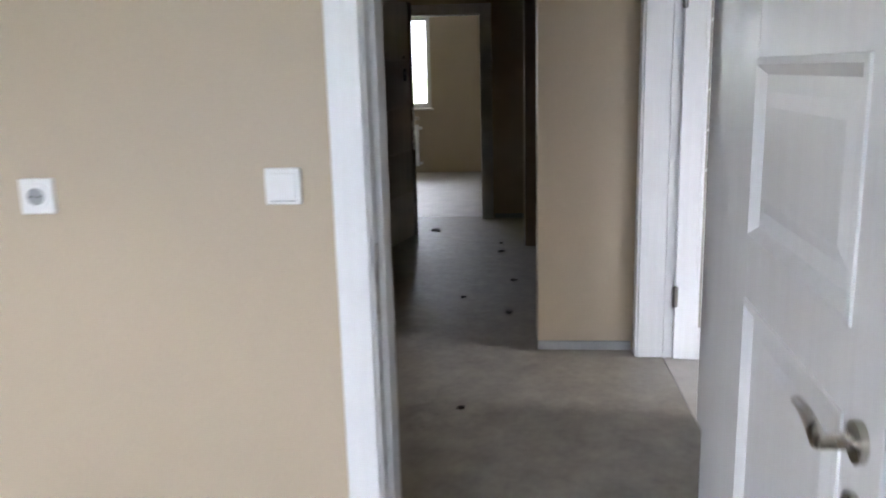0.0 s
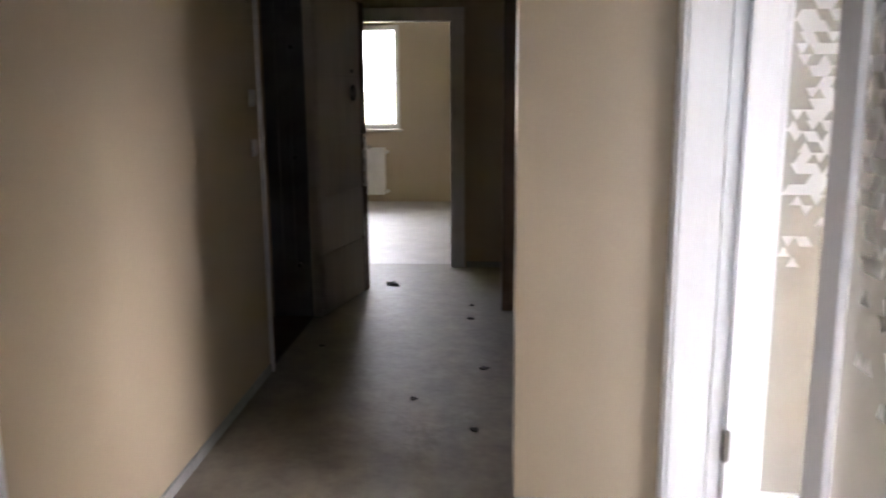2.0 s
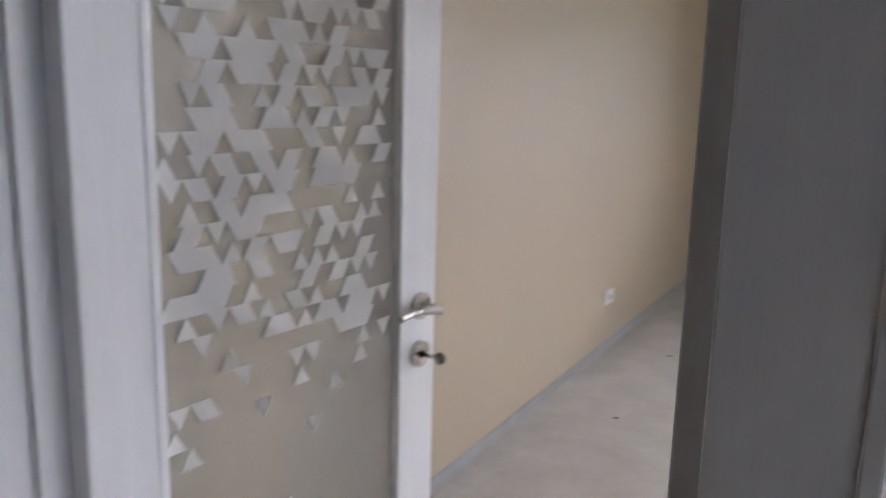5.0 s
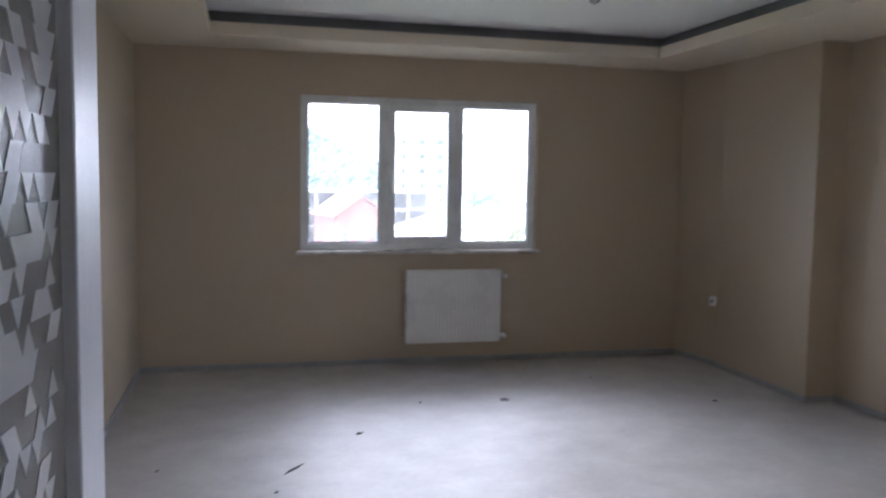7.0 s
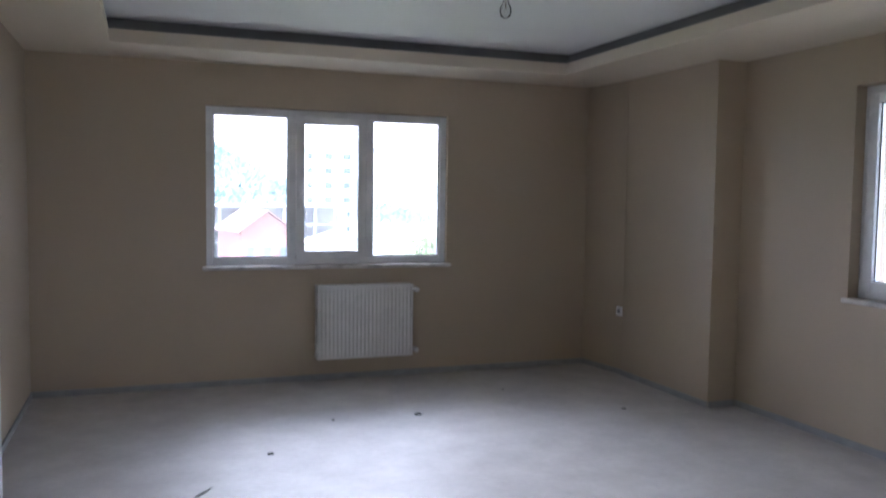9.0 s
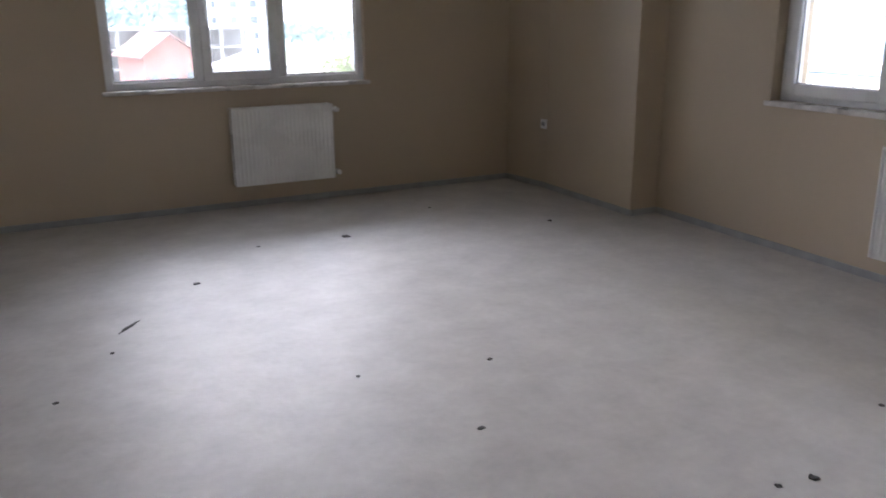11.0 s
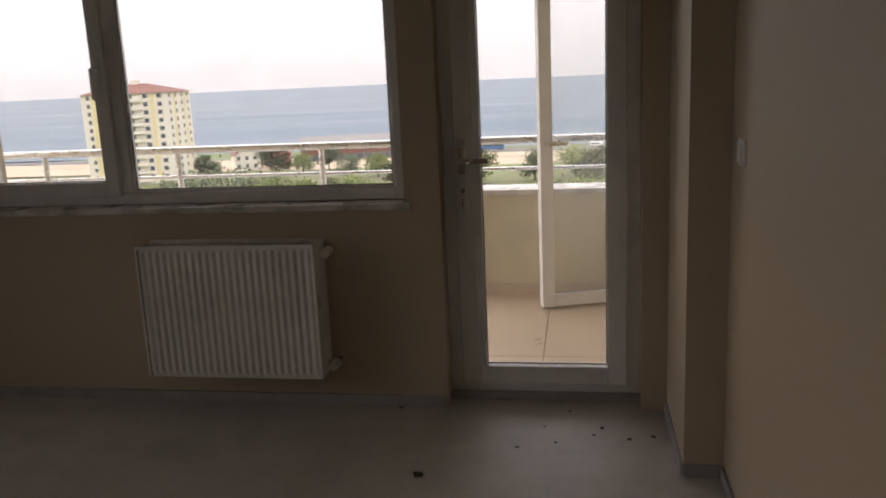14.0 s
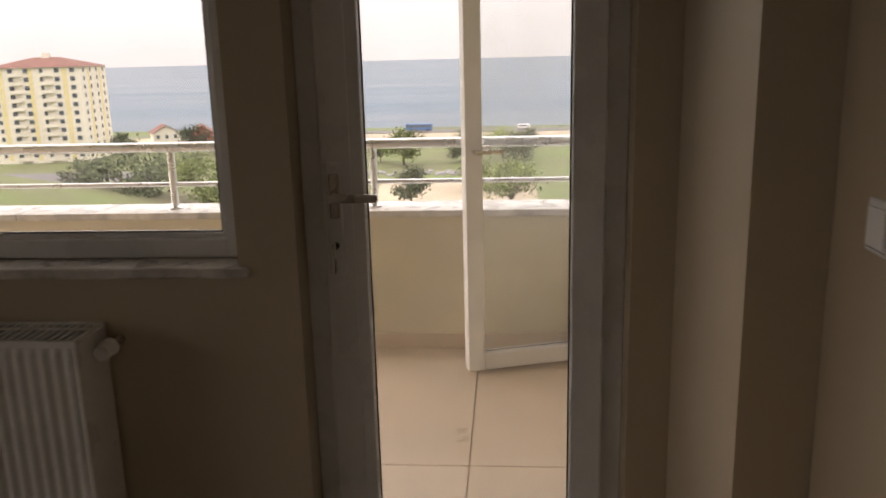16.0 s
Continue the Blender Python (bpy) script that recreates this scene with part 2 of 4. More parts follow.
# ---- floors and ceilings ----
slab("floor", -0.25, 5.2, -6.236, 0.25, -0.2, 0.0, SCREED, "bare grey smoothed concrete screed floor", "floor")
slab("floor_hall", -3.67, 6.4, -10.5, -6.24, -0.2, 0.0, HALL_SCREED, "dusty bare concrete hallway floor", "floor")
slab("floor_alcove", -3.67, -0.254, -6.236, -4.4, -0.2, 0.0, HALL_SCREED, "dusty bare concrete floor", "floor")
slab("floor_far_room", -7.8, -3.674, -10.8, -5.5, -0.2, 0.0, SCREED, "pale bare concrete bedroom floor", "floor")
TX0, TX1, TY0, TY1, CZ = 0.58, 4.03, -5.4, -0.6, 2.525
slab("ceiling", -0.25, 5.2, -6.3, 0.25, CZ + 0.17, 2.95, WHITE_CEIL, "smooth white painted ceiling", "ceiling")
sof = boxes((0, 4.9, TY1, 0.0, CZ, CZ + 0.09), (0, 4.9, -6.05, TY0, CZ, CZ + 0.09), (0, TX0, TY0, TY1, CZ, CZ + 0.09), (TX1, 4.9, TY0, TY1, CZ, CZ + 0.09))
tagged(part("ceiling_soffit", sof, SOFFIT), "beige dropped ceiling border round a tray", "ceiling", kind="structure")
# set-back steps behind the soffit lip, coloured dark for the recess's shade
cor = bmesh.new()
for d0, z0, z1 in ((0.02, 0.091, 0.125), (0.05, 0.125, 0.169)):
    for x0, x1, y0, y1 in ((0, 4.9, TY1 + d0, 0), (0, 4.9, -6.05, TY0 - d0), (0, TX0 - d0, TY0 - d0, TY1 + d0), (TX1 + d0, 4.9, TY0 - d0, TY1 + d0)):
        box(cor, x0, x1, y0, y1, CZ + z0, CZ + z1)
tagged(part("trim_tray_recess", cor, RECESS_SHADE), "stepped recess inside the ceiling tray, its shade put in as dark grey", "trim", kind="structure")
slab("ceiling_hall", -3.67, 6.4, -10.5, -6.304, 2.6, 2.9, WHITE_CEIL, "white painted hallway ceiling", "ceiling")
slab("ceiling_alcove", -3.67, -0.254, -6.3, -4.4, 2.6, 2.9, WHITE_CEIL, "white painted ceiling", "ceiling")
slab("ceiling_far_room", -7.8, -3.674, -10.8, -5.5, 2.6, 2.9, WHITE_CEIL, "white painted bedroom ceiling", "ceiling")

# ---- living room walls ----
wall("wall_north", "x", 0.0, 0.25, 0.0, 4.9, -0.2, 2.95, [(1.243, 3.235, 0.95, 2.20)])
wall("wall_west", "y", -0.25, 0.0, -6.04, 0.25, -0.2, 2.95)
wall("wall_east", "y", 4.9, 5.2, -6.05, 0.25, -0.2, 2.95, [(-5.805, -4.965, 0.0, 2.235), (-4.81, -2.70, 0.925, 2.235)])
wall("wall_south", "x", -6.365, -6.05, 0.394, 6.4, -0.2, 2.95, [(0.48, 2.025, 0.0, 2.1)])
tagged(part("column", boxes((4.655, 4.899, -1.712, -0.56, 0.0, CZ - 0.001)), BEIGE), "square beige plastered column on the wall", "column", kind="structure")
plan = ((4.59, -0.001), (4.899, -0.001), (4.899, -0.559), (4.667, -0.559))
boxing = bmesh.new()
low, high = [[boxing.verts.new((x, y, z)) for x, y in plan] for z in (0.0, CZ - 0.001)]
boxing.faces.new(low), boxing.faces.new(high)
for i in range(4):
    boxing.faces.new((low[i], low[(i + 1) % 4], high[(i + 1) % 4], high[i]))
tagged(part("wall_boxing", boxing, BEIGE), "beige plastered slanting wall boxing in the corner", "wall", kind="structure")
tagged(part("pier", boxes((4.314, 4.899, -6.049, -5.912, 0.0, CZ - 0.001)), BEIGE), "shallow beige plastered pier beside the balcony door", "column", kind="structure")
for r in [(0.0, 4.59, -0.012, 0), (0, 0.012, -6.04, -0.012), (4.643, 4.655, -1.712, -0.56), (4.655, 4.888, -1.724, -1.712),
          (4.888, 4.9, -4.95, -1.724), (4.314, 4.888, -5.912, -5.9), (4.302, 4.314, -6.038, -5.912), (2.2, 4.302, -6.05, -6.038),
          (0.392, 0.404, -6.872, -6.385), (-0.97, 2.525, -8.13, -8.118), (2.085, 2.525, -6.377, -6.365), (-3.57, -3.558, -7.19, -6.907), (-3.57, -2.224, -6.907, -6.895)]:
    skirting("baseboard", *r)

slant = skirting("baseboard", 0, 0.553, -0.012, 0)
slant.matrix_basis = pose(4.59, -0.001, 0, 0, 0, math.degrees(math.atan2(-0.558, 0.077)))

# ---- hall and bedroom walls ----
wall("wall_hall_end", "y", 0.15, 0.392, -6.87, -6.055, -0.2, 2.7)
wall("wall_alcove_east", "y", -0.003, 0.148, -6.87, -6.055, -0.2, 2.7)
wall("wall_passage_north", "x", -6.895, -6.7, -3.57, -2.232, -0.2, 2.7)
# the wall end and the alcove's west wall are dark brown, not beige
tagged(part("strip_wall_end", boxes((-2.231, -2.222, -6.9, -6.699, 0.0, 2.6)), BROWN_WALL), "thin dark brown strip on the wall end", "trim", kind="structure")
wall("wall_alcove_west", "y", -2.5, -2.224, -6.698, -4.4, -0.2, 2.7, material=BROWN_WALL, label="dark brown alcove wall")
wall("wall_alcove_north", "x", -4.6, -4.4, -2.222, -0.252, -0.2, 2.7)
wall("wall_hall_south", "x", -8.38, -8.13, -3.57, 2.528, -0.2, 2.7, [(-2.03, -1.0, 0.0, 2.08)])
wall("wall_bedroom", "y", 2.53, 2.79, -10.5, -6.367, -0.2, 2.7, [(-7.34, -6.465, 0.0, 2.08)])
wall("wall_bedroom_south", "x", -10.5, -10.3, 2.792, 6.4, -0.2, 2.7)
wall("wall_bedroom_east", "y", 6.2, 6.4, -10.298, -6.367, -0.2, 2.7, [(-9.4, -7.3, 0.9, 2.3)])
wall("wall_passage_end", "y", -3.67, -3.572, -10.8, -5.5, -0.2, 2.7, [(-8.12, -7.29, 0.0, 2.0)])
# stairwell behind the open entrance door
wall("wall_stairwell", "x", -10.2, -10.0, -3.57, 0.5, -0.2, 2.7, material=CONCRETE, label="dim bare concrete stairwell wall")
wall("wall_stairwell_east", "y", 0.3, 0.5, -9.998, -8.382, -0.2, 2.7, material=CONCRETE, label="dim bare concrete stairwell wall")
# far room
wall("wall_far_room", "y", -7.75, -7.5, -10.8, -5.5, -0.2, 2.7, [(-9.7, -8.19, 0.94, 2.25)])
wall("wall_far_room_north", "x", -5.7, -5.5, -7.498, -3.674, -0.2, 2.7)
wall("wall_far_room_south", "x", -10.8, -10.6, -7.498, -3.674, -0.2, 2.7)


# ---- windows: local x along the wall, y outward, z up ----
def frame_ring(x0, x1, z0, z1, w, y0, y1, bevel=0.006):
    bm = bmesh.new()
    box(bm, x0, x0 + w, y0, y1, z0, z1, bevel), box(bm, x1 - w, x1, y0, y1, z0, z1, bevel)
    box(bm, x0 + w - 0.002, x1 - w + 0.002, y0 + 0.001, y1 - 0.001, z0, z0 + w, bevel), box(bm, x0 + w - 0.002, x1 - w + 0.002, y0 + 0.001, y1 - 0.001, z1 - w, z1, bevel)
    return bm


def glazing(x0, x1, z0, z1, y, parent, material=GLASS):
    p = part("pane", boxes((x0 - 0.004, x1 + 0.004, y, y + 0.006, z0 - 0.004, z1 + 0.004)), material, parent)
    p.visible_shadow = False
    part("gasket", frame_ring(x0 - 0.004, x1 + 0.004, z0 - 0.004, z1 + 0.004, 0.008, y - 0.006, y - 0.001, 0.0), GASKET, parent, "thin black rubber gasket")
    return p


def lever(parent, x, y, z, way, material=STEEL, down=False):
    """A window or door lever on its plate; way is the side to which it points."""
    h = part("handle", box(bmesh.new(), x - 0.014, x + 0.014, y - 0.012, y, z - 0.06, z + 0.06, 0.005), material, parent)
    bm = rod(bmesh.new(), (x, y - 0.012, z), (x, y - 0.045, z), 0.009)
    if down:
        box(bm, x - 0.011, x + 0.011, y - 0.06, y - 0.04, z - 0.13, z + 0.012, 0.006)
    else:
        box(bm, min(x - 0.01, x + way * 0.12), max(x + 0.01, x + way * 0.12), y - 0.06, y - 0.042, z - 0.011, z + 0.011, 0.006)
    part("lever", bm, material, h)
    return h


def window(name, label, m, width, height, cells, sill=0.04, sash=0, handle_side=1):
    """cells: the upright divisions as fractions of the width; sash: which cell opens."""
    w = thing(name, label, "window", m, kind="structure")
    fw, y0, y1 = 0.055, 0.04, 0.11
    part("window_frame", frame_ring(0, width, 0, height, fw, y0, y1), PVC, w)
    xs = [0] + [c * width for c in cells] + [width]
    for c in xs[1:-1]:
        part("mullion", boxes((c - 0.035, c + 0.035, y0 + 0.002, y1 - 0.002, fw, height - fw), bevel=0.005), PVC, w)
    for i in range(len(xs) - 1):
        a = xs[i] + (fw if i == 0 else 0.035)
        b = xs[i + 1] - (fw if i == len(xs) - 2 else 0.035)
        if i == sash:
            s = part("sash", frame_ring(a - 0.015, b + 0.015, fw - 0.015, height - fw + 0.015, 0.07, y0 - 0.018, y1 - 0.02), PVC, w)
            glazing(a + 0.055, b - 0.055, fw + 0.055, height - fw - 0.055, 0.055, s)
            lever(s, (b - 0.02) if handle_side > 0 else (a + 0.02), y0 - 0.018, height * 0.47, 1, PVC, down=True)
            for z in (0.12, height - 0.2):
                hx = (a - 0.02) if handle_side > 0 else (b + 0.02)
                part("hinge", rod(bmesh.new(), (hx, y0 - 0.02, z), (hx, y0 - 0.02, z + 0.08), 0.009), PVC, s)
        else:
            g = part("glazing_bead", frame_ring(a - 0.002, b + 0.002, fw - 0.002, height - fw + 0.002, 0.014, y0 + 0.012, y1 - 0.02, 0.003), PVC, w)
            glazing(a + 0.012, b - 0.012, fw + 0.012, height - fw - 0.012, 0.065, g)
    if sill:
        part("window_sill", boxes((-0.03, width + 0.03, -sill, 0.039, -0.03, -0.001), bevel=0.006), MARBLE, w, "pale marble sill, chipped along its edge")
    part("outer_sill", boxes((-0.0, width, 0.111, 0.34, -0.03, -0.004), bevel=0.004), MARBLE, w)
    return w


window("window_1", "white three-part plastic window with a narrow opening sash", pose(1.243, 0.0, 0.952), 1.992, 1.246, (0.342, 0.655), sash=1, handle_side=-1)
window("window_2", "white plastic window with a side sash facing the balcony", pose(4.94, -2.70, 0.927, 0, 0, -90), 2.11, 1.306, (0.367,), sash=0, sill=0.065)
window("window_3", "white plastic window in a bright bedroom", pose(-7.5, -9.7, 0.942, 0, 0, 90), 1.51, 1.306, (0.5,), sash=0)
window("window_4", "white plastic bedroom window", pose(6.2, -7.3, 0.902, 0, 0, -90), 2.1, 1.396, (0.5,), sash=0)


# ---- balcony door: closed, glazed from top to bottom ----
def glazed_door(name, label, m, width, height, frame_too=True, closed=True):
    d = thing(name, label, "door", m, kind="structure")
    y0, y1 = 0.03, 0.10
    if frame_too:
        part("door_frame", frame_ring(0, width, 0.0, height, 0.07, y0, y1), PVC, d)
        part("threshold", boxes((0.0, width, -0.02, y0 - 0.001, -0.005, 0.02), bevel=0.004), BASE, d, "worn grey threshold")
    a, b = (0.055, width - 0.055) if frame_too else (0, width)
    ring = frame_ring(a, b, 0.055, height - 0.055, 0.085, y0 - 0.02, y1 - 0.02)
    box(ring, a + 0.08, a + 0.113, y0 - 0.019, y1 - 0.021, 0.135, height - 0.135, 0.004)
    leaf = part("leaf", ring, PVC, d)
    glazing(a + 0.112, b - 0.085, 0.14, height - 0.14, 0.055, leaf)
    h = lever(leaf, a + 0.035, y0 - 0.02, 1.07, 1, STEEL)
    part("lock_plate", boxes((a + 0.015, a + 0.055, y0 - 0.03, y0 - 0.021, 0.86, 1.16), bevel=0.004), PVC, leaf)
    k = part("lock_cylinder", rod(bmesh.new(), (a + 0.035, y0 - 0.03, 0.94), (a + 0.035, y0 - 0.045, 0.94), 0.009), DARK_PLASTIC, leaf)
    bm = boxes((a + 0.033, a + 0.037, y0 - 0.07, y0 - 0.045, 0.93, 0.95))
    box(bm, a + 0.036, a + 0.039, y0 - 0.075, y0 - 0.05, 0.875, 0.935, 0.001)
    part("key", bm, STEEL, k, "small keys hanging from the lock")
    return d


glazed_door("door_1", "closed white glazed balcony door with keys in its lock", pose(4.965, -4.965, 0.022, 0, 0, -90), 0.84, 2.211)


# ---- inner doors ----
def casing(parent, a, b, top, wall_lo, wall_hi, both=True):
    """Lining and architraves of an opening: local x across it from a to b, local y through the wall."""
    part("jamb_lining", boxes((a - 0.035, a, wall_lo, wall_hi, 0, top), (b, b + 0.035, wall_lo, wall_hi, 0, top), (a - 0.035, b + 0.035, wall_lo, wall_hi, top, top + 0.03)), WOOD_WHITE, parent)
    for y0, y1 in ((wall_lo - 0.016, wall_lo - 0.001), (wall_hi + 0.001, wall_hi + 0.016)):
        part("architrave", boxes((a - 0.085, a - 0.006, y0, y1, 0, top + 0.085), (b + 0.006, b + 0.085, y0, y1, 0, top + 0.085), (a - 0.006, b + 0.006, y0, y1, top + 0.006, top + 0.085), bevel=0.004), WOOD_WHITE, parent)
    part("door_stop", boxes((a, a + 0.012, wall_hi - 0.19, wall_hi - 0.175, 0, top), (b - 0.012, b, wall_hi - 0.19, wall_hi - 0.175, 0, top)), WOOD_WHITE, parent)


def rose_handle(leaf, x, y, z, side, way):
    """A round rose with a curved lever, and a key rose below it, on the face y; side is the face's outward sign."""
    h = part("handle", rod(bmesh.new(), (x, y, z), (x, y + side * 0.01, z), 0.026, n=28), STEEL, leaf, "round brushed nickel rose with a lever")
    bm = rod(bmesh.new(), (x, y + side * 0.01, z), (x, y + side * 0.05, z), 0.0095)
    for k in range(7):
        u0, u1 = k / 7, (k + 1) / 7
        p0 = (x + way * 0.115 * u0, y + side * (0.05 - 0.006 * u0), z + 0.010 * math.sin(u0 * 2.6))
        p1 = (x + way * 0.115 * u1, y + side * (0.05 - 0.006 * u1), z + 0.010 * math.sin(u1 * 2.6))
        rod(bm, p0, p1, 0.0105 - 0.0035 * u0, 0.0105 - 0.0035 * u1, 12)
    part("lever", bm, STEEL, h)
    k = part("key_rose", rod(bmesh.new(), (x, y, z - 0.095), (x, y + side * 0.01, z - 0.095), 0.026, n=28), STEEL, leaf)
    part("keyhole", rod(bmesh.new(), (x, y + side * 0.0101, z - 0.095), (x, y + side * 0.013, z - 0.095), 0.007), DARK_PLASTIC, k)
    return k


def door_key(parent, x, y, z, side):
    bm = boxes((x - 0.001, x + 0.001, min(y, y + side * 0.03), max(y, y + side * 0.03), z - 0.004, z + 0.004))
    rod(bm, (x - 0.0015, y + side * 0.04, z), (x + 0.0015, y + side * 0.04, z), 0.012)
    part("key", bm, STEEL, parent)


def pattern(width, z0, z1, y, seed):
    """Etched triangles in a lattice on the glass, dense above and thinning out below."""
    rnd = random.Random(seed)
    bm = bmesh.new()
    a = 0.037
    h = a * 0.86
    for r in range(int((z1 - z0) / h)):
        zb = z0 + r * h
        u = (zb - z0) / (z1 - z0)
        dens = 0.52 * max(0, min(1, (u - 0.2) / 0.34)) ** 1.6 * (1 - 0.45 * max(0, (u - 0.85) / 0.15))
        for c in range(-1, int(width / a * 2) + 1):
            if rnd.random() > dens:
                continue
            xo = c * a / 2 + (a / 4 if r % 2 else 0)
            up = (c + r) % 2 == 0
            tri = [(xo, zb), (xo + a, zb), (xo + a / 2, zb + h)] if up else [(xo, zb + h), (xo + a / 2, zb), (xo + a, zb + h)]
            if min(p[0] for p in tri) < 0 or max(p[0] for p in tri) > width:
                continue
            for yy in (y[0], y[1]):
                vs = [bm.verts.new((p[0], yy, p[1])) for p in tri]
                ws = [bm.verts.new((p[0], yy + (0.0012 if yy > 0 else -0.0012), p[1])) for p in tri]
                bm.faces.new(ws), bm.faces.new(vs)
                for k in range(3):
                    bm.faces.new((vs[k], vs[(k + 1) % 3], ws[(k + 1) % 3], ws[k]))
    return bm


def glass_leaf(parent, m, width, height, seed, handle):
    leaf = part("leaf", boxes((0, 0.105, -0.02, 0.02, 0.008, height), (width - 0.105, width, -0.02, 0.02, 0.008, height), (0.104, width - 0.104, -0.0195, 0.0195, 0.008, 0.165), (0.104, width - 0.104, -0.0195, 0.0195, height - 0.13, height), bevel=0.003), WOOD_WHITE, parent, "white wood-grained glazed leaf")
    leaf.matrix_basis = m
    part("glazing_bead", frame_ring(0.1, width - 0.1, 0.16, height - 0.125, 0.016, -0.0225, 0.0225, 0.003), WOOD_WHITE, leaf)
    g = part("pane", boxes((0.108, width - 0.108, -0.004, 0.004, 0.168, height - 0.133)), FROST, leaf, "frosted glass pane with an etched triangle pattern")
    bm = pattern(width - 0.24, 0.45, height - 0.16, (-0.0042, 0.0042), seed)
    bmesh.ops.translate(bm, verts=bm.verts[:], vec=(0.12, 0, 0))
    tagged(part("etched_pattern", bm, PATTERN, leaf), kind="stuff")
    for z in (0.285, 1.72):
        part("hinge", boxes((-0.012, 0.0, -0.0235, -0.0205, z, z + 0.1), (0.0, 0.014, -0.0235, -0.0205, z, z + 0.1)), HINGE, leaf)
        part("hinge_pin", rod(bmesh.new(), (0.0, -0.026, z - 0.003), (0.0, -0.026, z + 0.103), 0.008), HINGE, leaf)
    if handle:
        k = rose_handle(leaf, width - 0.055, -0.0205, 1.062, -1, -1)
        door_key(k, width - 0.055, -0.033, 0.967, -1)
        rose_handle(leaf, width - 0.055, 0.0205, 1.062, 1, -1)
    else:
        part("edge_strip", boxes((width - 0.005, width + 0.03, -0.028, -0.0205, 0.01, height), bevel=0.002), WOOD_WHITE, leaf)
    return leaf


d2 = thing("door_2", "white double door with frosted patterned glass, one leaf open", "door", pose(0, 0, 0), kind="structure")
casing(d2, 0.515, 1.99, 2.07, -6.365, -6.05)
glass_leaf(d2, pose(0.54, -6.195, 0, 0, 0, 85), 0.745, 2.06, 3, True)
glass_leaf(d2, pose(1.985, -6.215, 0, 0, 0, 180), 0.695, 2.06, 8, False)

d3 = thing("door_3", "white panelled bedroom door standing open with a nickel lever", "door", pose(0, 0, 0), kind="structure")
jl = boxes((2.53, 2.79, -7.34, -7.305, 0, 2.05), (2.53, 2.79, -6.5, -6.465, 0, 2.05), (2.53, 2.79, -7.34, -6.465, 2.05, 2.08))
part("jamb_lining", jl, WOOD_WHITE, d3)
for x0, x1 in ((2.791, 2.807), (2.513, 2.529)):
    part("architrave", boxes((x0, x1, -7.388, -7.311, 0, 2.14), (x0, x1, -6.494, -6.417, 0, 2.14), (x0, x1, -7.311, -6.494, 2.06, 2.14), bevel=0.005), WOOD_WHITE, d3)
part("door_stop", boxes((2.62, 2.735, -7.304, -7.29, 0, 2.05), (2.62, 2.735, -6.515, -6.501, 0, 2.05)), WOOD_WHITE, d3)
part("strike_plate", boxes((2.745, 2.775, -7.3045, -7.302, 0.9, 1.08)), STEEL, d3)
leaf = part("leaf", boxes((0, 0.19, -0.02, 0.02, 0.008, 2.04), (0.735, 0.86, -0.02, 0.02, 0.008, 2.04), *[(0.189, 0.736, -0.0195, 0.0195, a, b) for a, b in ((0.008, 0.16), (1.02, 1.135), (1.47, 1.585), (1.93, 2.04))]), WOOD_WHITE, d3, "white panelled door leaf")
leaf.matrix_basis = pose(2.812, -6.518, 0, 0, 0, -2.5)
for a, b in ((0.16, 1.02), (1.135, 1.47), (1.585, 1.93)):
    bm = bmesh.new()
    rings = [[bm.verts.new((x, y, z)) for x, z in ((0.19 + k, a + k), (0.735 - k, a + k), (0.735 - k, b - k), (0.19 + k, b - k))] for k, y in ((0, -0.024), (0.012, -0.026), (0.03, -0.010), (0.06, -0.010), (0.085, -0.016))]
    for p, q in zip(rings, rings[1:]):
        for i in range(4):
            bm.faces.new((p[i], p[(i + 1) % 4], q[(i + 1) % 4], q[i]))
    bm.faces.new(rings[-1])
    back = [bm.verts.new((x, 0.012, z)) for x, z in ((0.19, a), (0.735, a), (0.735, b), (0.19, b))]
    for i in range(4):
        bm.faces.new((rings[0][i], back[i], back[(i + 1) % 4], rings[0][(i + 1) % 4]))
    bm.faces.new(back)
    part("panel", bm, WOOD_WHITE, leaf)
rose_handle(leaf, 0.8, -0.0205, 1.01, -1, -1)
part("lock_plate", boxes((0.8605, 0.863, -0.012, 0.012, 0.86, 1.1)), STEEL, leaf)

# far room door casing
d5 = thing("door_4", "grey-white door casing with no leaf in view", "door", pose(0, 0, 0), kind="structure")
part("jamb_lining", boxes((-3.672, -3.57, -8.12, -8.095, 0, 1.985), (-3.672, -3.57, -7.315, -7.29, 0, 1.985), (-3.672, -3.57, -8.12, -7.29, 1.985, 2.0)), WOOD_WHITE, d5)
part("architrave", boxes((-3.569, -3.553, -7.305, -7.2, 0, 2.09), (-3.569, -3.553, -8.128, -7.305, 1.99, 2.09), bevel=0.004), WOOD_WHITE, d5)

# entrance door: steel, standing open against the hall wall
d6 = thing("entrance_door", "open taupe steel entrance door with grooved panels and dark frame", "door", pose(-1.995, -8.085, 0, 0, 0, 166.5), kind="structure")
L = 0.80
leaf = part("leaf", boxes((0, L - 0.1, -0.02, 0.045, 0.012, 2.05), bevel=0.004), STEEL_DOOR, d6)
part("edge_band", boxes((L - 0.1, L, -0.025, 0.045, 0.012, 2.05), bevel=0.004), BROWN_EDGE, d6, "dark brown edge band")
zs = (0.02, 0.42, 0.79, 1.165, 1.555, 2.04)
for a, b in zip(zs, zs[1:]):
    part("panel", boxes((0.012, L - 0.105, -0.03, -0.0205, a + 0.005, b - 0.005), bevel=0.003), STEEL_DOOR, leaf)
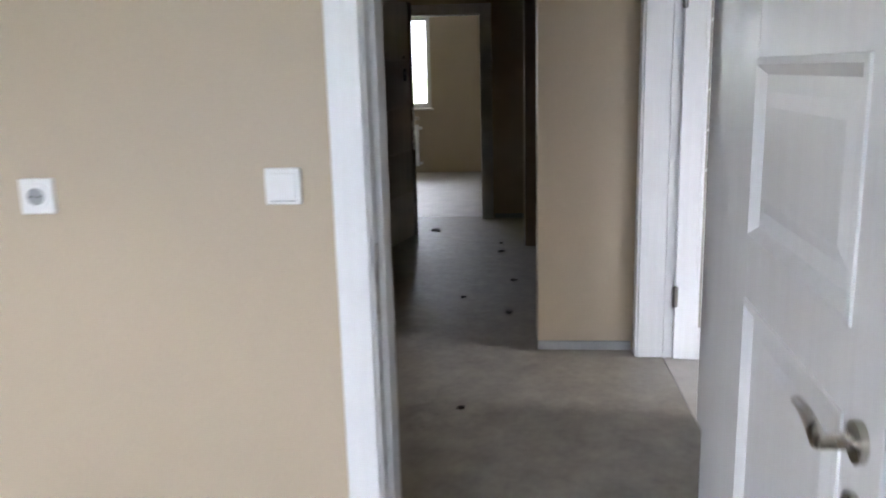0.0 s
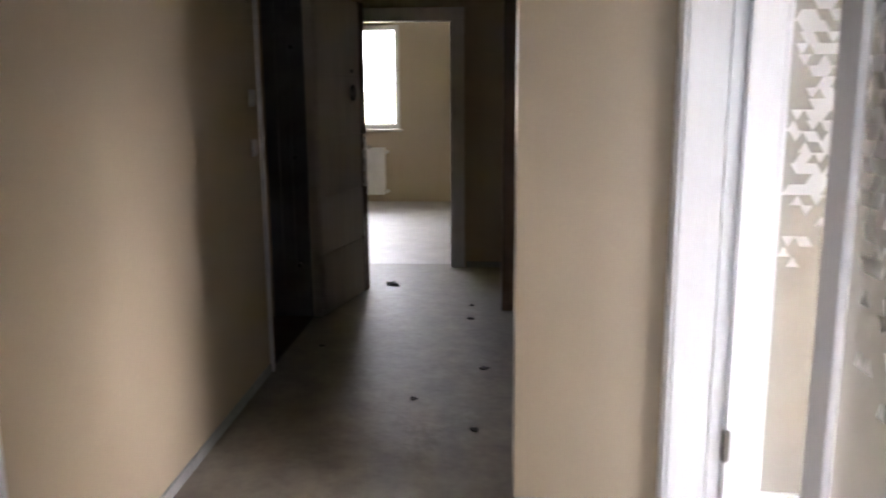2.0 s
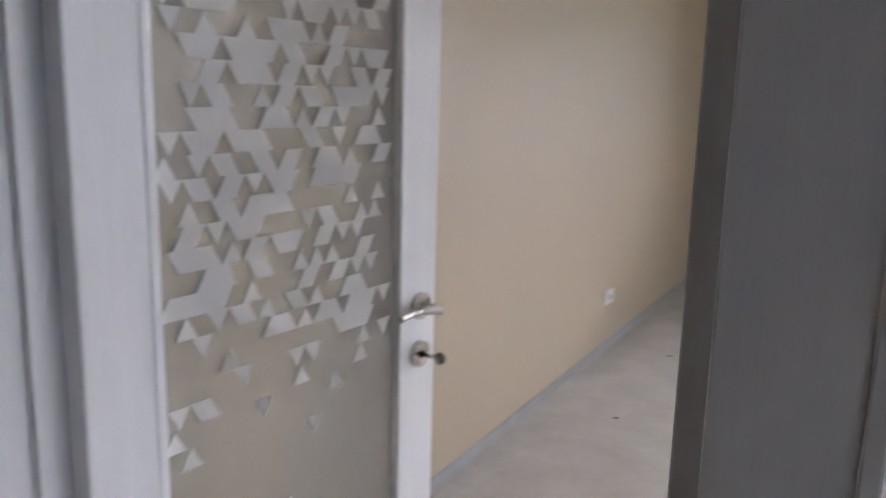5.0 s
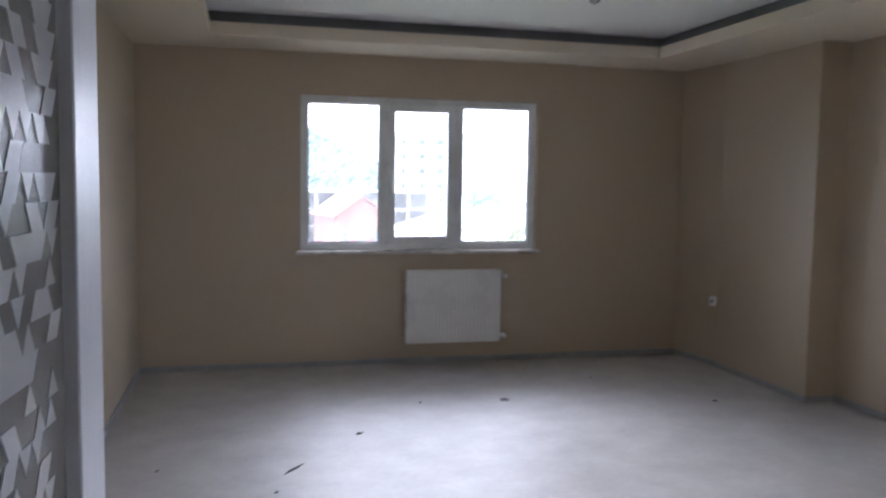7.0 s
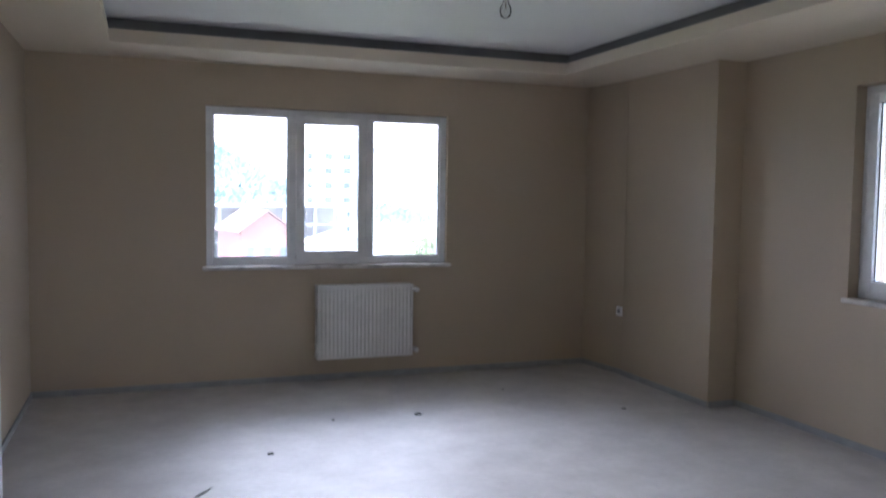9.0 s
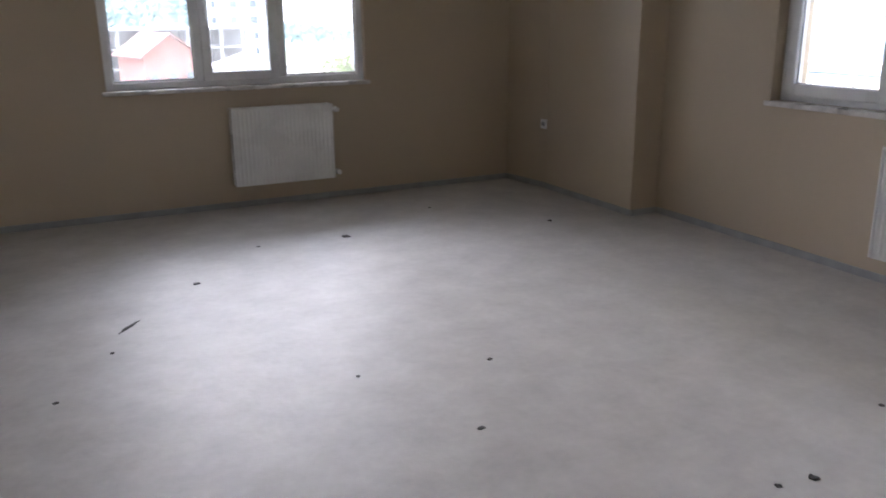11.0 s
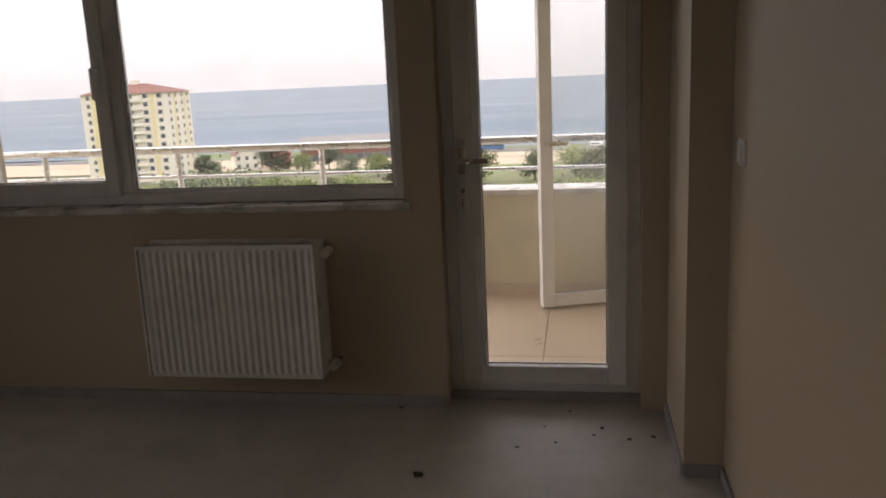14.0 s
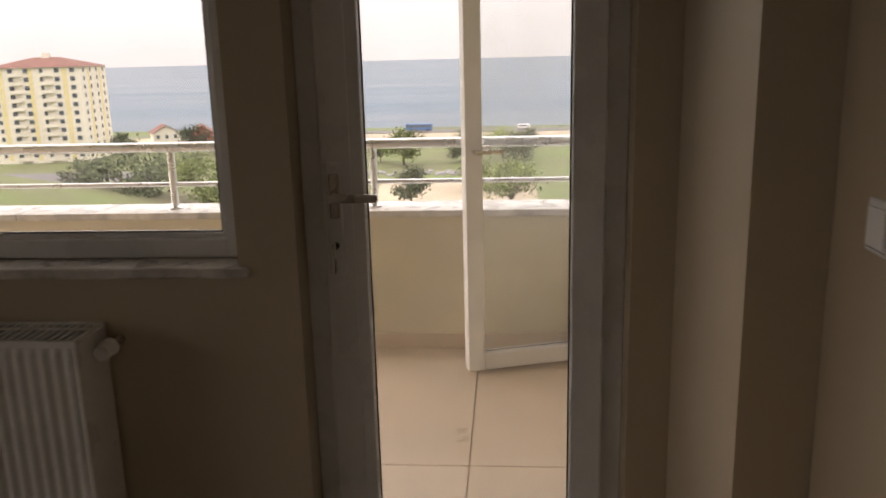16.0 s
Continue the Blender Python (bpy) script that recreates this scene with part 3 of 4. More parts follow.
part("lock_plate", boxes((L - 0.075, L - 0.03, -0.034, -0.0255, 0.78, 1.16), bevel=0.004), STEEL, d6)
hb = rod(bmesh.new(), (L - 0.052, -0.034, 1.06), (L - 0.052, -0.075, 1.06), 0.009)
box(hb, L - 0.17, L - 0.04, -0.085, -0.068, 1.05, 1.072, 0.006)
part("lever", hb, STEEL, d6)
kn = bmesh.new()
for k in range(12):
    a0, a1 = math.pi * 2 * k / 12, math.pi * 2 * (k + 1) / 12
    rod(kn, (0.55 + 0.028 * math.cos(a0), -0.04, 1.44 + 0.05 * math.sin(a0)), (0.55 + 0.028 * math.cos(a1), -0.04, 1.44 + 0.05 * math.sin(a1)), 0.007, n=8)
part("knocker", kn, DARK_PLASTIC, d6)
part("peephole", rod(bmesh.new(), (0.55, -0.031, 1.585), (0.55, -0.037, 1.585), 0.014), DARK_PLASTIC, d6)
fr = thing("entrance_door_frame", "dark grey steel entrance door frame with rubber seals", "door frame", pose(0, 0, 0), kind="structure")
part("jamb", boxes((-2.03, -1.99, -8.38, -8.13, 0, 2.08), (-1.99, -1.975, -8.36, -8.30, 0, 2.04), (-1.99, -1.98, -8.25, -8.22, 0, 2.04), bevel=0.003), DOOR_FRAME, fr)
part("jamb", boxes((-1.04, -1.0, -8.38, -8.13, 0, 2.08), (-1.052, -1.04, -8.36, -8.30, 0, 2.04), bevel=0.003), DOOR_FRAME, fr)
part("head", boxes((-1.99, -1.04, -8.38, -8.13, 2.04, 2.08)), DOOR_FRAME, fr)
part("architrave", boxes((-1.0, -0.975, -8.129, -8.11, 0, 2.12), (-2.05, -1.0, -8.129, -8.112, 2.082, 2.12)), WOOD_WHITE, fr, "pale casing edge")
part("threshold", boxes((-1.99, -1.04, -8.38, -8.13, 0.001, 0.018), bevel=0.003), BROWN_EDGE, fr)
for z in (0.36, 1.05, 1.72):
    part("bolt", rod(bmesh.new(), (-1.99, -8.195, z), (-1.955, -8.195, z), 0.013), DARK_PLASTIC, fr)


# ---- radiators: local x along the wall, back at y = 0, front at -depth ----
def radiator(label, m, width, height=0.6, depth=0.1, ribs=24):
    r = thing("radiator", label, "radiator", m, "panel radiators under the windows")
    for y0, sgn in ((-depth, -1), (-0.035, 1)):
        bm = bmesh.new()
        pts, n = [], ribs * 8
        for i in range(n + 1):
            x = 0.012 + (width - 0.024) * i / n
            u = (i % 8) / 8
            d = 0.009 * (0.5 - 0.5 * math.cos(2 * math.pi * u)) if 0 < i < n else 0
            pts.append((x, d))
        zz = (0.0, 0.02, 0.035, height - 0.035, height - 0.02, height)
        k = (0, 0, 1, 1, 0, 0)
        grid = [[bm.verts.new((x, y0 + 0.012 - (d * f if d else 0) * 1.0, z)) for x, d in pts] for z, f in zip(zz, k)]
        for a, b in zip(grid, grid[1:]):
            for i in range(n):
                bm.faces.new((a[i], a[i + 1], b[i + 1], b[i]))
        bx = [[bm.verts.new((x, y0 + 0.026, z)) for x in (pts[0][0], pts[-1][0])] for z in (0, height)]
        bm.faces.new((bx[0][0], bx[0][1], bx[1][1], bx[1][0]))
        part("front_panel" if y0 < -0.05 else "back_panel", bm, ENAMEL, r, smooth=True)
    for x in (0.0, width - 0.012):
        part("side_cover", boxes((x, x + 0.012, -depth - 0.001, -0.008, 0.004, height - 0.002), bevel=0.004), ENAMEL, r)
    g = part("top_grille", boxes((0, width, -depth - 0.001, -depth + 0.012, height - 0.012, height + 0.006), (0, width, -0.02, -0.007, height - 0.012, height + 0.006), (0.012, width - 0.012, -0.06, -0.05, height - 0.004, height + 0.004), bevel=0.002), ENAMEL, r)
    n = int(width / 0.022)
    part("grille_slats", boxes(*[(0.014 + i * 0.022, 0.02 + i * 0.022, -depth + 0.012, -0.02, height - 0.006, height + 0.002) for i in range(n)]), ENAMEL, g)
    for z in (0.045, height - 0.045):
        v = part("valve", rod(rod(bmesh.new(), (width, -0.055, z), (width + 0.039, -0.055, z), 0.012), (width + 0.034, -0.06, z), (width + 0.034, -0.0, z), 0.011), STEEL, r, "chrome valve with a white cap")
        part("cap", rod(bmesh.new(), (width + 0.034, -0.06, z), (width + 0.034, -0.115, z), 0.024, 0.019), PLASTIC, v)
    for x in (0.18, width - 0.18):
        part("bracket", boxes((x - 0.015, x + 0.015, -0.036, 0.0, 0.08, height - 0.08)), ENAMEL, r)
    return r


radiator("white ribbed panel radiator hung below a wide window", pose(2.095, 0.0, 0.182), 0.81, depth=0.11)
radiator("white ribbed panel radiator hung beside the balcony door", pose(4.9, -3.62, 0.172, 0, 0, -90), 0.82, depth=0.163)
radiator("white panel radiator below a bright bedroom window", pose(-7.5, -9.19, 0.1, 0, 0, 90), 0.8, depth=0.1)


# ---- switches and sockets: local x along the wall, front towards -y ----
def switch(m, label, w=0.082, socket=False, small=False):
    s = thing("wall_socket" if socket else "light_switch", label, "socket" if socket else "switch", m, "switches and sockets on the walls")
    part("plate", boxes((-w / 2, w / 2, -0.011, 0, -0.041, 0.041), bevel=0.004), PLASTIC, s)
    if socket:
        part("insert", rod(bmesh.new(), (0, -0.0112, 0), (0, -0.015, 0), 0.031, n=28), PLASTIC, s)
        part("recess", rod(bmesh.new(), (0, -0.0151, 0), (0, -0.0158, 0), 0.02, n=24), BASE, s)
        for x in (-0.0095, 0.0095):
            part("pin_hole", rod(bmesh.new(), (x, -0.0159, 0), (x, -0.0165, 0), 0.003), DARK_PLASTIC, s)
    else:
        part("rocker", boxes((-0.03, 0.03, -0.0165, -0.0112, -0.03, 0.03), bevel=0.003), PLASTIC, s)
        part("shadow_gap", boxes((-0.03, 0.03, -0.0125, -0.0112, -0.0335, -0.0315)), BASE, s)
    return s


switch(pose(2.79, -7.5, 1.22, 0, 0, 90), "white rocker light switch on a beige wall by the door")
switch(pose(2.79, -8.075, 1.205, 0, 0, 90), "white wall socket on a beige wall", socket=True)
switch(pose(2.245, -6.365, 1.213, 0, 0, 0), "white rocker light switch beside the glazed double door")
switch(pose(-0.872, -8.13, 1.43, 0, 0, 180), "white rocker switch beside the entrance door")
switch(pose(-0.872, -8.13, 1.19, 0, 0, 180), "small white switch low beside the entrance door")
switch(pose(4.12, -6.05, 1.18, 0, 0, 180), "white rocker switch on the wall by the balcony door")
sk = switch(pose(0.0, -2.33, 0.315, 0, 0, 90), "white twin socket low on the beige wall", w=0.15, socket=True)
switch(pose(4.6655, -0.50, 0.55, 0, 0, -82.1), "white socket in the corner by the column", socket=True)

# ---- bare bulb under a plaster rose ----
lamp = thing("ceiling_lamp", "bare clear bulb in a white socket below a plaster rose", "lamp", pose(2.46, -2.87, CZ + 0.17))
part("ceiling_rose", lathe([(0.25, 0.0), (0.25, -0.006), (0.235, -0.014), (0.15, -0.016), (0.14, -0.02), (0.02, -0.022)], 48), WHITE_CEIL, lamp, smooth=True)
part("canopy", lathe([(0.045, -0.02), (0.045, -0.03), (0.02, -0.05), (0.008, -0.055)], 20), PLASTIC, lamp, smooth=True)
part("cord", rod(bmesh.new(), (0, 0, -0.05), (0.004, 0, -0.14), 0.0035, n=8), PLASTIC, lamp)
part("socket", lathe([(0.012, -0.13), (0.019, -0.145), (0.02, -0.20), (0.017, -0.205)], 20), PLASTIC, lamp, smooth=True)
bulb = part("bulb", lathe([(0.013, -0.205), (0.014, -0.22), (0.028, -0.25), (0.03, -0.27), (0.024, -0.29), (0.01, -0.3), (0.001, -0.302)], 20), BULB_GLASS, lamp, "clear glass bulb", smooth=True)
part("filament", rod(bmesh.new(), (0, 0, -0.21), (0, 0, -0.26), 0.003, n=6), STEEL, lamp)


# ---- debris on the floors ----
def scrap(name, x, y, size, label, seed, long=1.0):
    rnd = random.Random(seed)
    bm = bmesh.new()
    n = 9
    top = [bm.verts.new((size * (0.6 + 0.6 * rnd.random()) * math.cos(2 * math.pi * i / n) * long, size * (0.5 + 0.7 * rnd.random()) * math.sin(2 * math.pi * i / n), size * rnd.uniform(0.1, 0.35))) for i in range(n)]
    low = [bm.verts.new((v.co.x * 1.1, v.co.y * 1.1, 0.0)) for v in top]
    bm.faces.new(top), bm.faces.new(low)
    for i in range(n):
        bm.faces.new((top[i], top[(i + 1) % n], low[(i + 1) % n], low[i]))
    ob = part(name, bm, DEBRIS)
    ob.matrix_basis = pose(x, y, 0.0005, 0, 0, rnd.uniform(0, 180))
    return tagged(ob, label, "debris", "debris on the bare floor")


spots = [(1.474, -1.826, 0.02), (2.58, -1.25, 0.03), (0.955, -2.67, 0.012), (0.71, -3.1, 0.012), (0.38, -3.31, 0.011), (1.98, -1.22, 0.012), (0.36, -2.26, 0.01),
         (3.45, -0.75, 0.012), (2.45, -3.52, 0.014), (4.05, -1.55, 0.02), (2.12, -4.05, 0.014), (2.93, -4.84, 0.02), (2.79, -4.82, 0.012), (3.58, -4.6, 0.012), (1.87, -3.42, 0.012),
         (4.25, -4.95, 0.02), (4.865, -5.5, 0.008), (4.70, -5.635, 0.009), (4.6, -5.74, 0.01), (4.63, -5.835, 0.01), (4.63, -5.6, 0.008), (4.86, -4.75, 0.01), (4.5, -5.3, 0.008), (4.55, -5.45, 0.007), (4.7, -5.4, 0.006),
         (-2.02, -7.1, 0.025), (-1.08, -7.0, 0.025), (-0.28, -7.03, 0.02), (-2.35, -7.1, 0.02), (-1.42, -7.95, 0.02), (-0.63, -7.33, 0.018), (1.18, -7.23, 0.02)]
for i, (x, y, r) in enumerate(spots):
    scrap("plaster_scrap", x, y, r, "small dark plaster scrap lying on bare concrete", i)
scrap("cable_scrap", 1.057, -2.361, 0.013, "twisted dark cable scrap lying on bare concrete", 77, long=6.5).matrix_basis = pose(1.057, -2.361, 0.0005, 0, 0, 52)
scrap("cardboard_scrap", -2.93, -7.72, 0.045, "torn dusty paper on the passage floor", 78, long=1.4)

# ---- balcony ----
slab("floor_balcony", 5.204, 7.1, -6.3, 0.25, -0.25, -0.032, GROUT, "tile bed of the balcony floor", "floor")
balcony = tagged(new("balcony_tiles"), "large beige glazed tiles on the balcony floor", "floor", kind="structure")
xs, ys = (5.21, 5.62, 6.85), [-5.995, -5.355, -4.755, -4.155, -3.555, -2.955, -2.355, -1.755, -1.155, -0.555, 0.045]
for x0, x1 in zip(xs, xs[1:]):
    tile = None
    for y0, y1 in zip(ys, ys[1:]):
        part("tile", boxes((x0 + 0.002, x1 - 0.002, y0 + 0.002, y1 - 0.002, -0.031, -0.02), bevel=0.0015), TILE, balcony)
wall("wall_parapet", "y", 6.85, 7.06, -6.3, 0.25, -0.25, 0.665, material=PARAPET, label="cream rendered balcony parapet, stained at its foot")
part_c = thing("parapet_coping", "white marble coping on the balcony parapet", "coping", kind="structure")
for y0 in (-6.3, -4.65, -3.0, -1.35):
    part("coping_slab", boxes((6.82, 7.09, y0 + 0.002, y0 + 1.645, 0.666, 0.7), bevel=0.005), MARBLE, part_c)
skirt = boxes((6.838, 6.849, -5.99, 0.0, -0.02, 0.06), bevel=0.002)
tagged(part("baseboard_balcony", skirt, TILE), "beige tile skirting along the parapet", "baseboard", kind="structure")
rail = thing("balcony_railing", "aluminium tube railing with two rails on the parapet", "railing", pose(6.95, 0, 0.70))
part("top_rail", rod(bmesh.new(), (0, -6.25, 0.315), (0, 0.2, 0.315), 0.026, n=20), ALU, rail)
part("lower_rail", rod(bmesh.new(), (0, -6.25, 0.125), (0, 0.2, 0.125), 0.012, n=16), ALU, rail)
for y in (-5.88, -4.83, -3.79, -2.73, -1.68, -0.62):
    p = part("post", rod(bmesh.new(), (0, y, 0), (0, y, 0.3), 0.02, n=16), ALU, rail)
    part("foot", lathe([(0.04, 0.0), (0.04, 0.008), (0.022, 0.014)], 20), ALU, p).location = (0, y, 0)
wall("wall_balcony_south", "x", -6.3, -6.0, 5.204, 6.849, -0.25, 2.95, [(5.95, 6.75, 0.0, 2.2)], material=PARAPET, label="cream rendered outer wall")
slab("ceiling_balcony", 5.204, 7.1, -6.3, 0.25, 2.75, 2.95, PARAPET, "cream rendered slab above the balcony", "ceiling")
wall("wall_side_room", "x", -7.2, -7.0, 5.204, 7.1, -0.25, 2.95, material=BEIGE, label="beige wall of the next room")
d7 = thing("balcony_side_door", "white glazed balcony leaf standing open outwards", "door", pose(6.735, -5.99, -0.05, 0, 0, 108), kind="structure")
lf = part("leaf", frame_ring(0, 0.72, 0.045, 2.15, 0.08, -0.035, 0.035), PVC, d7)
glazing(0.08, 0.64, 0.125, 2.07, 0.0, lf)
lever(lf, 0.68, -0.035, 1.07, -1, STEEL)
lv = rod(bmesh.new(), (0.68, 0.036, 1.07), (0.68, 0.075, 1.07), 0.009)
box(lv, 0.56, 0.69, 0.07, 0.086, 1.06, 1.08, 0.005)
part("outer_lever", lv, STEEL, lf)


# ---- ground, sea and distance ----
def smooth(a, b, x):
    u = max(0.0, min(1.0, (x - a) / (b - a)))
    return u * u * (3 - 2 * u)


def land(x, y):
    """Height of the ground: a coastal plain that rises to a wooded hill inland and falls under the sea."""
    z = -30 + 17 * smooth(40, 110, y) * (1 - smooth(120, 220, x))
    z += 72 * math.exp(-((x + 20) / 105) ** 2 - ((y - 640) / 220) ** 2)
    z += 4 * noise.noise(Vector((x / 160, y / 160, 0))) * smooth(60, 300, y)
    return z - 8 * smooth(366, 392, x)


def grid_axis(near, far, step):
    v = [i * step for i in range(int(near / step) + 1)]
    d = step
    while v[-1] < far:
        d *= 1.35
        v.append(v[-1] + d)
    return v


gx = [-a for a in reversed(grid_axis(300, 4200, 20)[1:])] + grid_axis(420, 4400, 10)
gy = [-a for a in reversed(grid_axis(200, 4200, 20)[1:])] + grid_axis(900, 4200, 20)
verts = [(x, y, land(x, y)) for y in gy for x in gx]
nx = len(gx)
faces = [(j * nx + i, j * nx + i + 1, (j + 1) * nx + i + 1, (j + 1) * nx + i) for j in range(len(gy) - 1) for i in range(nx - 1)]
gm = bpy.data.meshes.new("ground")
gm.from_pydata(verts, [], faces)
gm.materials.append(GRASS)
gm.materials.append(HAZE_TINTED_WOODS)
# far slopes take the woods colour that has the haze in it
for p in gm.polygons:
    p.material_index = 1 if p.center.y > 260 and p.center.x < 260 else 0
tagged(new("ground", gm), "green and dry coastal grassland", "ground", kind="structure")
tagged(part("water", boxes((372, 12000, -9000, 9000, -31.6, -31.2)), SEA), "calm grey-blue sea to the horizon", "sea", kind="structure")
tagged(part("road", boxes((338, 350, -900, 900, -30.1, -29.85)), ASPHALT), "grey coastal road behind the field", "road", kind="structure")
tagged(part("pavement_lot", boxes((150, 232, 88, 150, -30.1, -29.9)), ASPHALT), "empty grey asphalt lot", "pavement", kind="structure")
tagged(part("ground_soil", boxes((165, 205, -12, 26, -30.1, -29.94)), SOIL), "patch of pale bare soil", "ground", kind="structure")
tagged(part("ground_soil_coast", boxes((290, 336, -300, 300, -30.1, -29.92)), SOIL), "dry brown strip along the road", "ground", kind="structure")
rocks = bmesh.new()
rr = random.Random(5)
for i in range(140):
    c = (rr.uniform(217, 225), rr.uniform(-8, 55), -29.9)
    bmesh.ops.create_icosphere(rocks, subdivisions=1, radius=rr.uniform(0.4, 1.0), matrix=Matrix.Translation(c) @ Matrix.Diagonal((1, rr.uniform(0.7, 1.4), 0.7, 1)))
tagged(part("rocks", rocks, CONCRETE), "row of grey boulders across the field", "rocks", kind="stuff")


def opening_mesh(w, h):
    return mesh_of("window", boxes((-w / 2, w / 2, -0.06, 0.12, 0, h)), WINDOW_DARK)


def tower(name, label, m, w, d, storeys, cols, side_cols, wallm, stripem, roofm, h=2.9, hip=True, balconies=True):
    """A block of flats: local x along the front, which faces -y."""
    b = thing(name, label, "building", m)
    H = storeys * h
    part("wall", boxes((-w / 2, w / 2, 0, d, -1, H)), wallm, b)
    if hip:
        bm = bmesh.new()
        o, t = 0.7, 3.2
        base = [bm.verts.new(p) for p in ((-w / 2 - o, -o, H), (w / 2 + o, -o, H), (w / 2 + o, d + o, H), (-w / 2 - o, d + o, H))]
        ridge = [bm.verts.new((-w / 2 + d / 2, d / 2, H + t)), bm.verts.new((w / 2 - d / 2, d / 2, H + t))]
        bm.faces.new(base), bm.faces.new((base[0], base[1], ridge[1], ridge[0])), bm.faces.new((base[2], base[3], ridge[0], ridge[1]))
        bm.faces.new((base[1], base[2], ridge[1])), bm.faces.new((base[3], base[0], ridge[0]))
        rf = part("roof", bm, roofm, b)
        part("chimney", boxes((-1.2, 1.2, d / 2 - 1, d / 2 + 1, H + 2.4, H + 4.6), bevel=0.1), wallm, rf)
    else:
        part("roof", boxes((-w / 2 - 0.3, w / 2 + 0.3, -0.3, d + 0.3, H, H + 0.7), (-1.5, 3.5, 3, 8, H + 0.7, H + 3)), roofm, b)
    if stripem:
        for x in (-w * 0.36, -w * 0.04, w * 0.33):
            part("stripe", boxes((x - 0.8, x + 0.8, -0.05, -0.001, 0, H - 0.2)), stripem, b)
        for y in (d * 0.3, d * 0.75):
            for sx in (-1, 1):
                part("stripe", boxes((sx * w / 2 + (0.001 if sx > 0 else -0.05), sx * w / 2 + (0.05 if sx > 0 else -0.001), y - 0.8, y + 0.8, 0, H - 0.2)), stripem, b)
    me, ms = opening_mesh(1.5, 1.35), opening_mesh(1.0, 1.3)
    for s in range(storeys):
        for c in range(cols):
            o = new("window", me if c % 3 else ms)
            o.parent, o.location = b, (-w / 2 + w * (c + 0.5) / cols, -0.08, s * h + 1.0)
        for c in range(side_cols):
            for sx in (-1, 1):
                o = new("window", ms)
                o.parent, o.location, o.rotation_euler = b, (sx * (w / 2 + 0.02), d * (c + 0.5) / side_cols, s * h + 1.0), (0, 0, radians(90))
        if balconies:
            for x in (-w * 0.2, w * 0.14):
                part("balcony", boxes((x - 1.9, x + 1.9, -1.3, -0.07, s * h - 0.1, s * h + 0.05), (x - 1.9, x + 1.9, -1.3, -1.2, s * h + 0.05, s * h + 0.95)), wallm, b)
    return b


tower("apartment_building", "cream and yellow apartment tower with a red hipped roof", pose(261, 147, -29.5, 0, 0, -85), 30, 21, 11, 6, 4, CREAM, YELLOW, ROOF_TILE, h=2.72)
tower("white_building", "tall white apartment building under a pale sky", pose(38, 158, -13, 0, 0, -8), 15, 14, 8, 4, 3, WHITE_FAC, None, WHITE_FAC, h=2.95, hip=False, balconies=False)

hall_b = thing("sports_hall", "long grey hall with a red band and pale base", "building", pose(322, 84, -30, 0, 0, -73))
part("wall", boxes((-22, 22, 0, 16, 0, 5), (-22, 22, 0.1, 15.9, 5, 7.2)), GREY_ROOF, hall_b)
part("band", boxes((-22.05, 22.05, -0.1, -0.01, 2.8, 4.6)), ROOF_TILE, hall_b)
rb = bmesh.new()
rp = [[rb.verts.new((x, y, z)) for y, z in ((-0.6, 7.2), (8, 9.6), (16.6, 7.2), (16.6, 7.0), (-0.6, 7.0))] for x in (-22.6, 22.6)]
rb.faces.new(rp[0]), rb.faces.new(rp[1])
for i in range(5):
    rb.faces.new((rp[0][i], rp[0][(i + 1) % 5], rp[1][(i + 1) % 5], rp[1][i]))
part("roof", rb, GREY_ROOF, hall_b)
wm = opening_mesh(2.2, 1.6)
for i in range(12):
    o = new("window", wm)
    o.parent, o.location = hall_b, (-20 + i * 3.6, -0.08, 0.9)


def gable_house(label, m, w, d, eaves, ridge, wallm, roofm):
    b = thing("house", label, "house", m)
    bm = bmesh.new()
    pr = [[bm.verts.new((x, y, z)) for x, z in ((-w / 2, 0), (w / 2, 0), (w / 2, eaves), (0, ridge), (-w / 2, eaves))] for y in (0, d)]
    bm.faces.new(pr[0]), bm.faces.new(pr[1])
    for i in range(5):
        bm.faces.new((pr[0][i], pr[0][(i + 1) % 5], pr[1][(i + 1) % 5], pr[1][i]))
    part("wall", bm, wallm, b)
    for s in (-1, 1):
        bm = bmesh.new()
        k = (ridge - eaves) / (w / 2)
        e = w / 2 + 0.6
        p = [[bm.verts.new((s * x, y, z)) for x, z in ((0, ridge + 0.06), (e, ridge + 0.06 - k * e), (e, ridge + 0.26 - k * e), (0, ridge + 0.28))] for y in (-0.6, d + 0.6)]
        bm.faces.new(p[0]), bm.faces.new(p[1])
        for i in range(4):
            bm.faces.new((p[0][i], p[0][(i + 1) % 4], p[1][(i + 1) % 4], p[1][i]))
        part("roof", bm, roofm, b)
    me = opening_mesh(1.1, 1.3)
    for s in range(int(eaves / 3)):
        for c in range(3):
            o = new("window", me)
            o.parent, o.location = b, (-w / 2 + w * (c + 0.5) / 3, -0.08, s * 3 + 1)
        for c in range(4):
            o = new("window", me)
            o.parent, o.location, o.rotation_euler = b, (w / 2 + 0.02, d * (c + 0.5) / 4, s * 3 + 1), (0, 0, radians(90))
    return b


gable_house("red brick house with a red gabled roof", pose(15.4, 98, -13.4, 0, 0, 10), 6.6, 11, 10.3, 12.6, BRICK, ROOF_TILE)
gable_house("small white house with a red roof", pose(292, 118, -30, 0, 0, -60), 9, 10, 6, 8.6, CREAM, ROOF_TILE)
gable_house("small red house among trees", pose(300, 108, -30, 0, 0, -70), 8, 12, 5, 7.6, BRICK, ROOF_TILE)
gable_house("low white house below the hill", pose(27, 108, -15, 0, 0, -8), 12, 8, 9, 11, WHITE_FAC, GREY_ROOF)

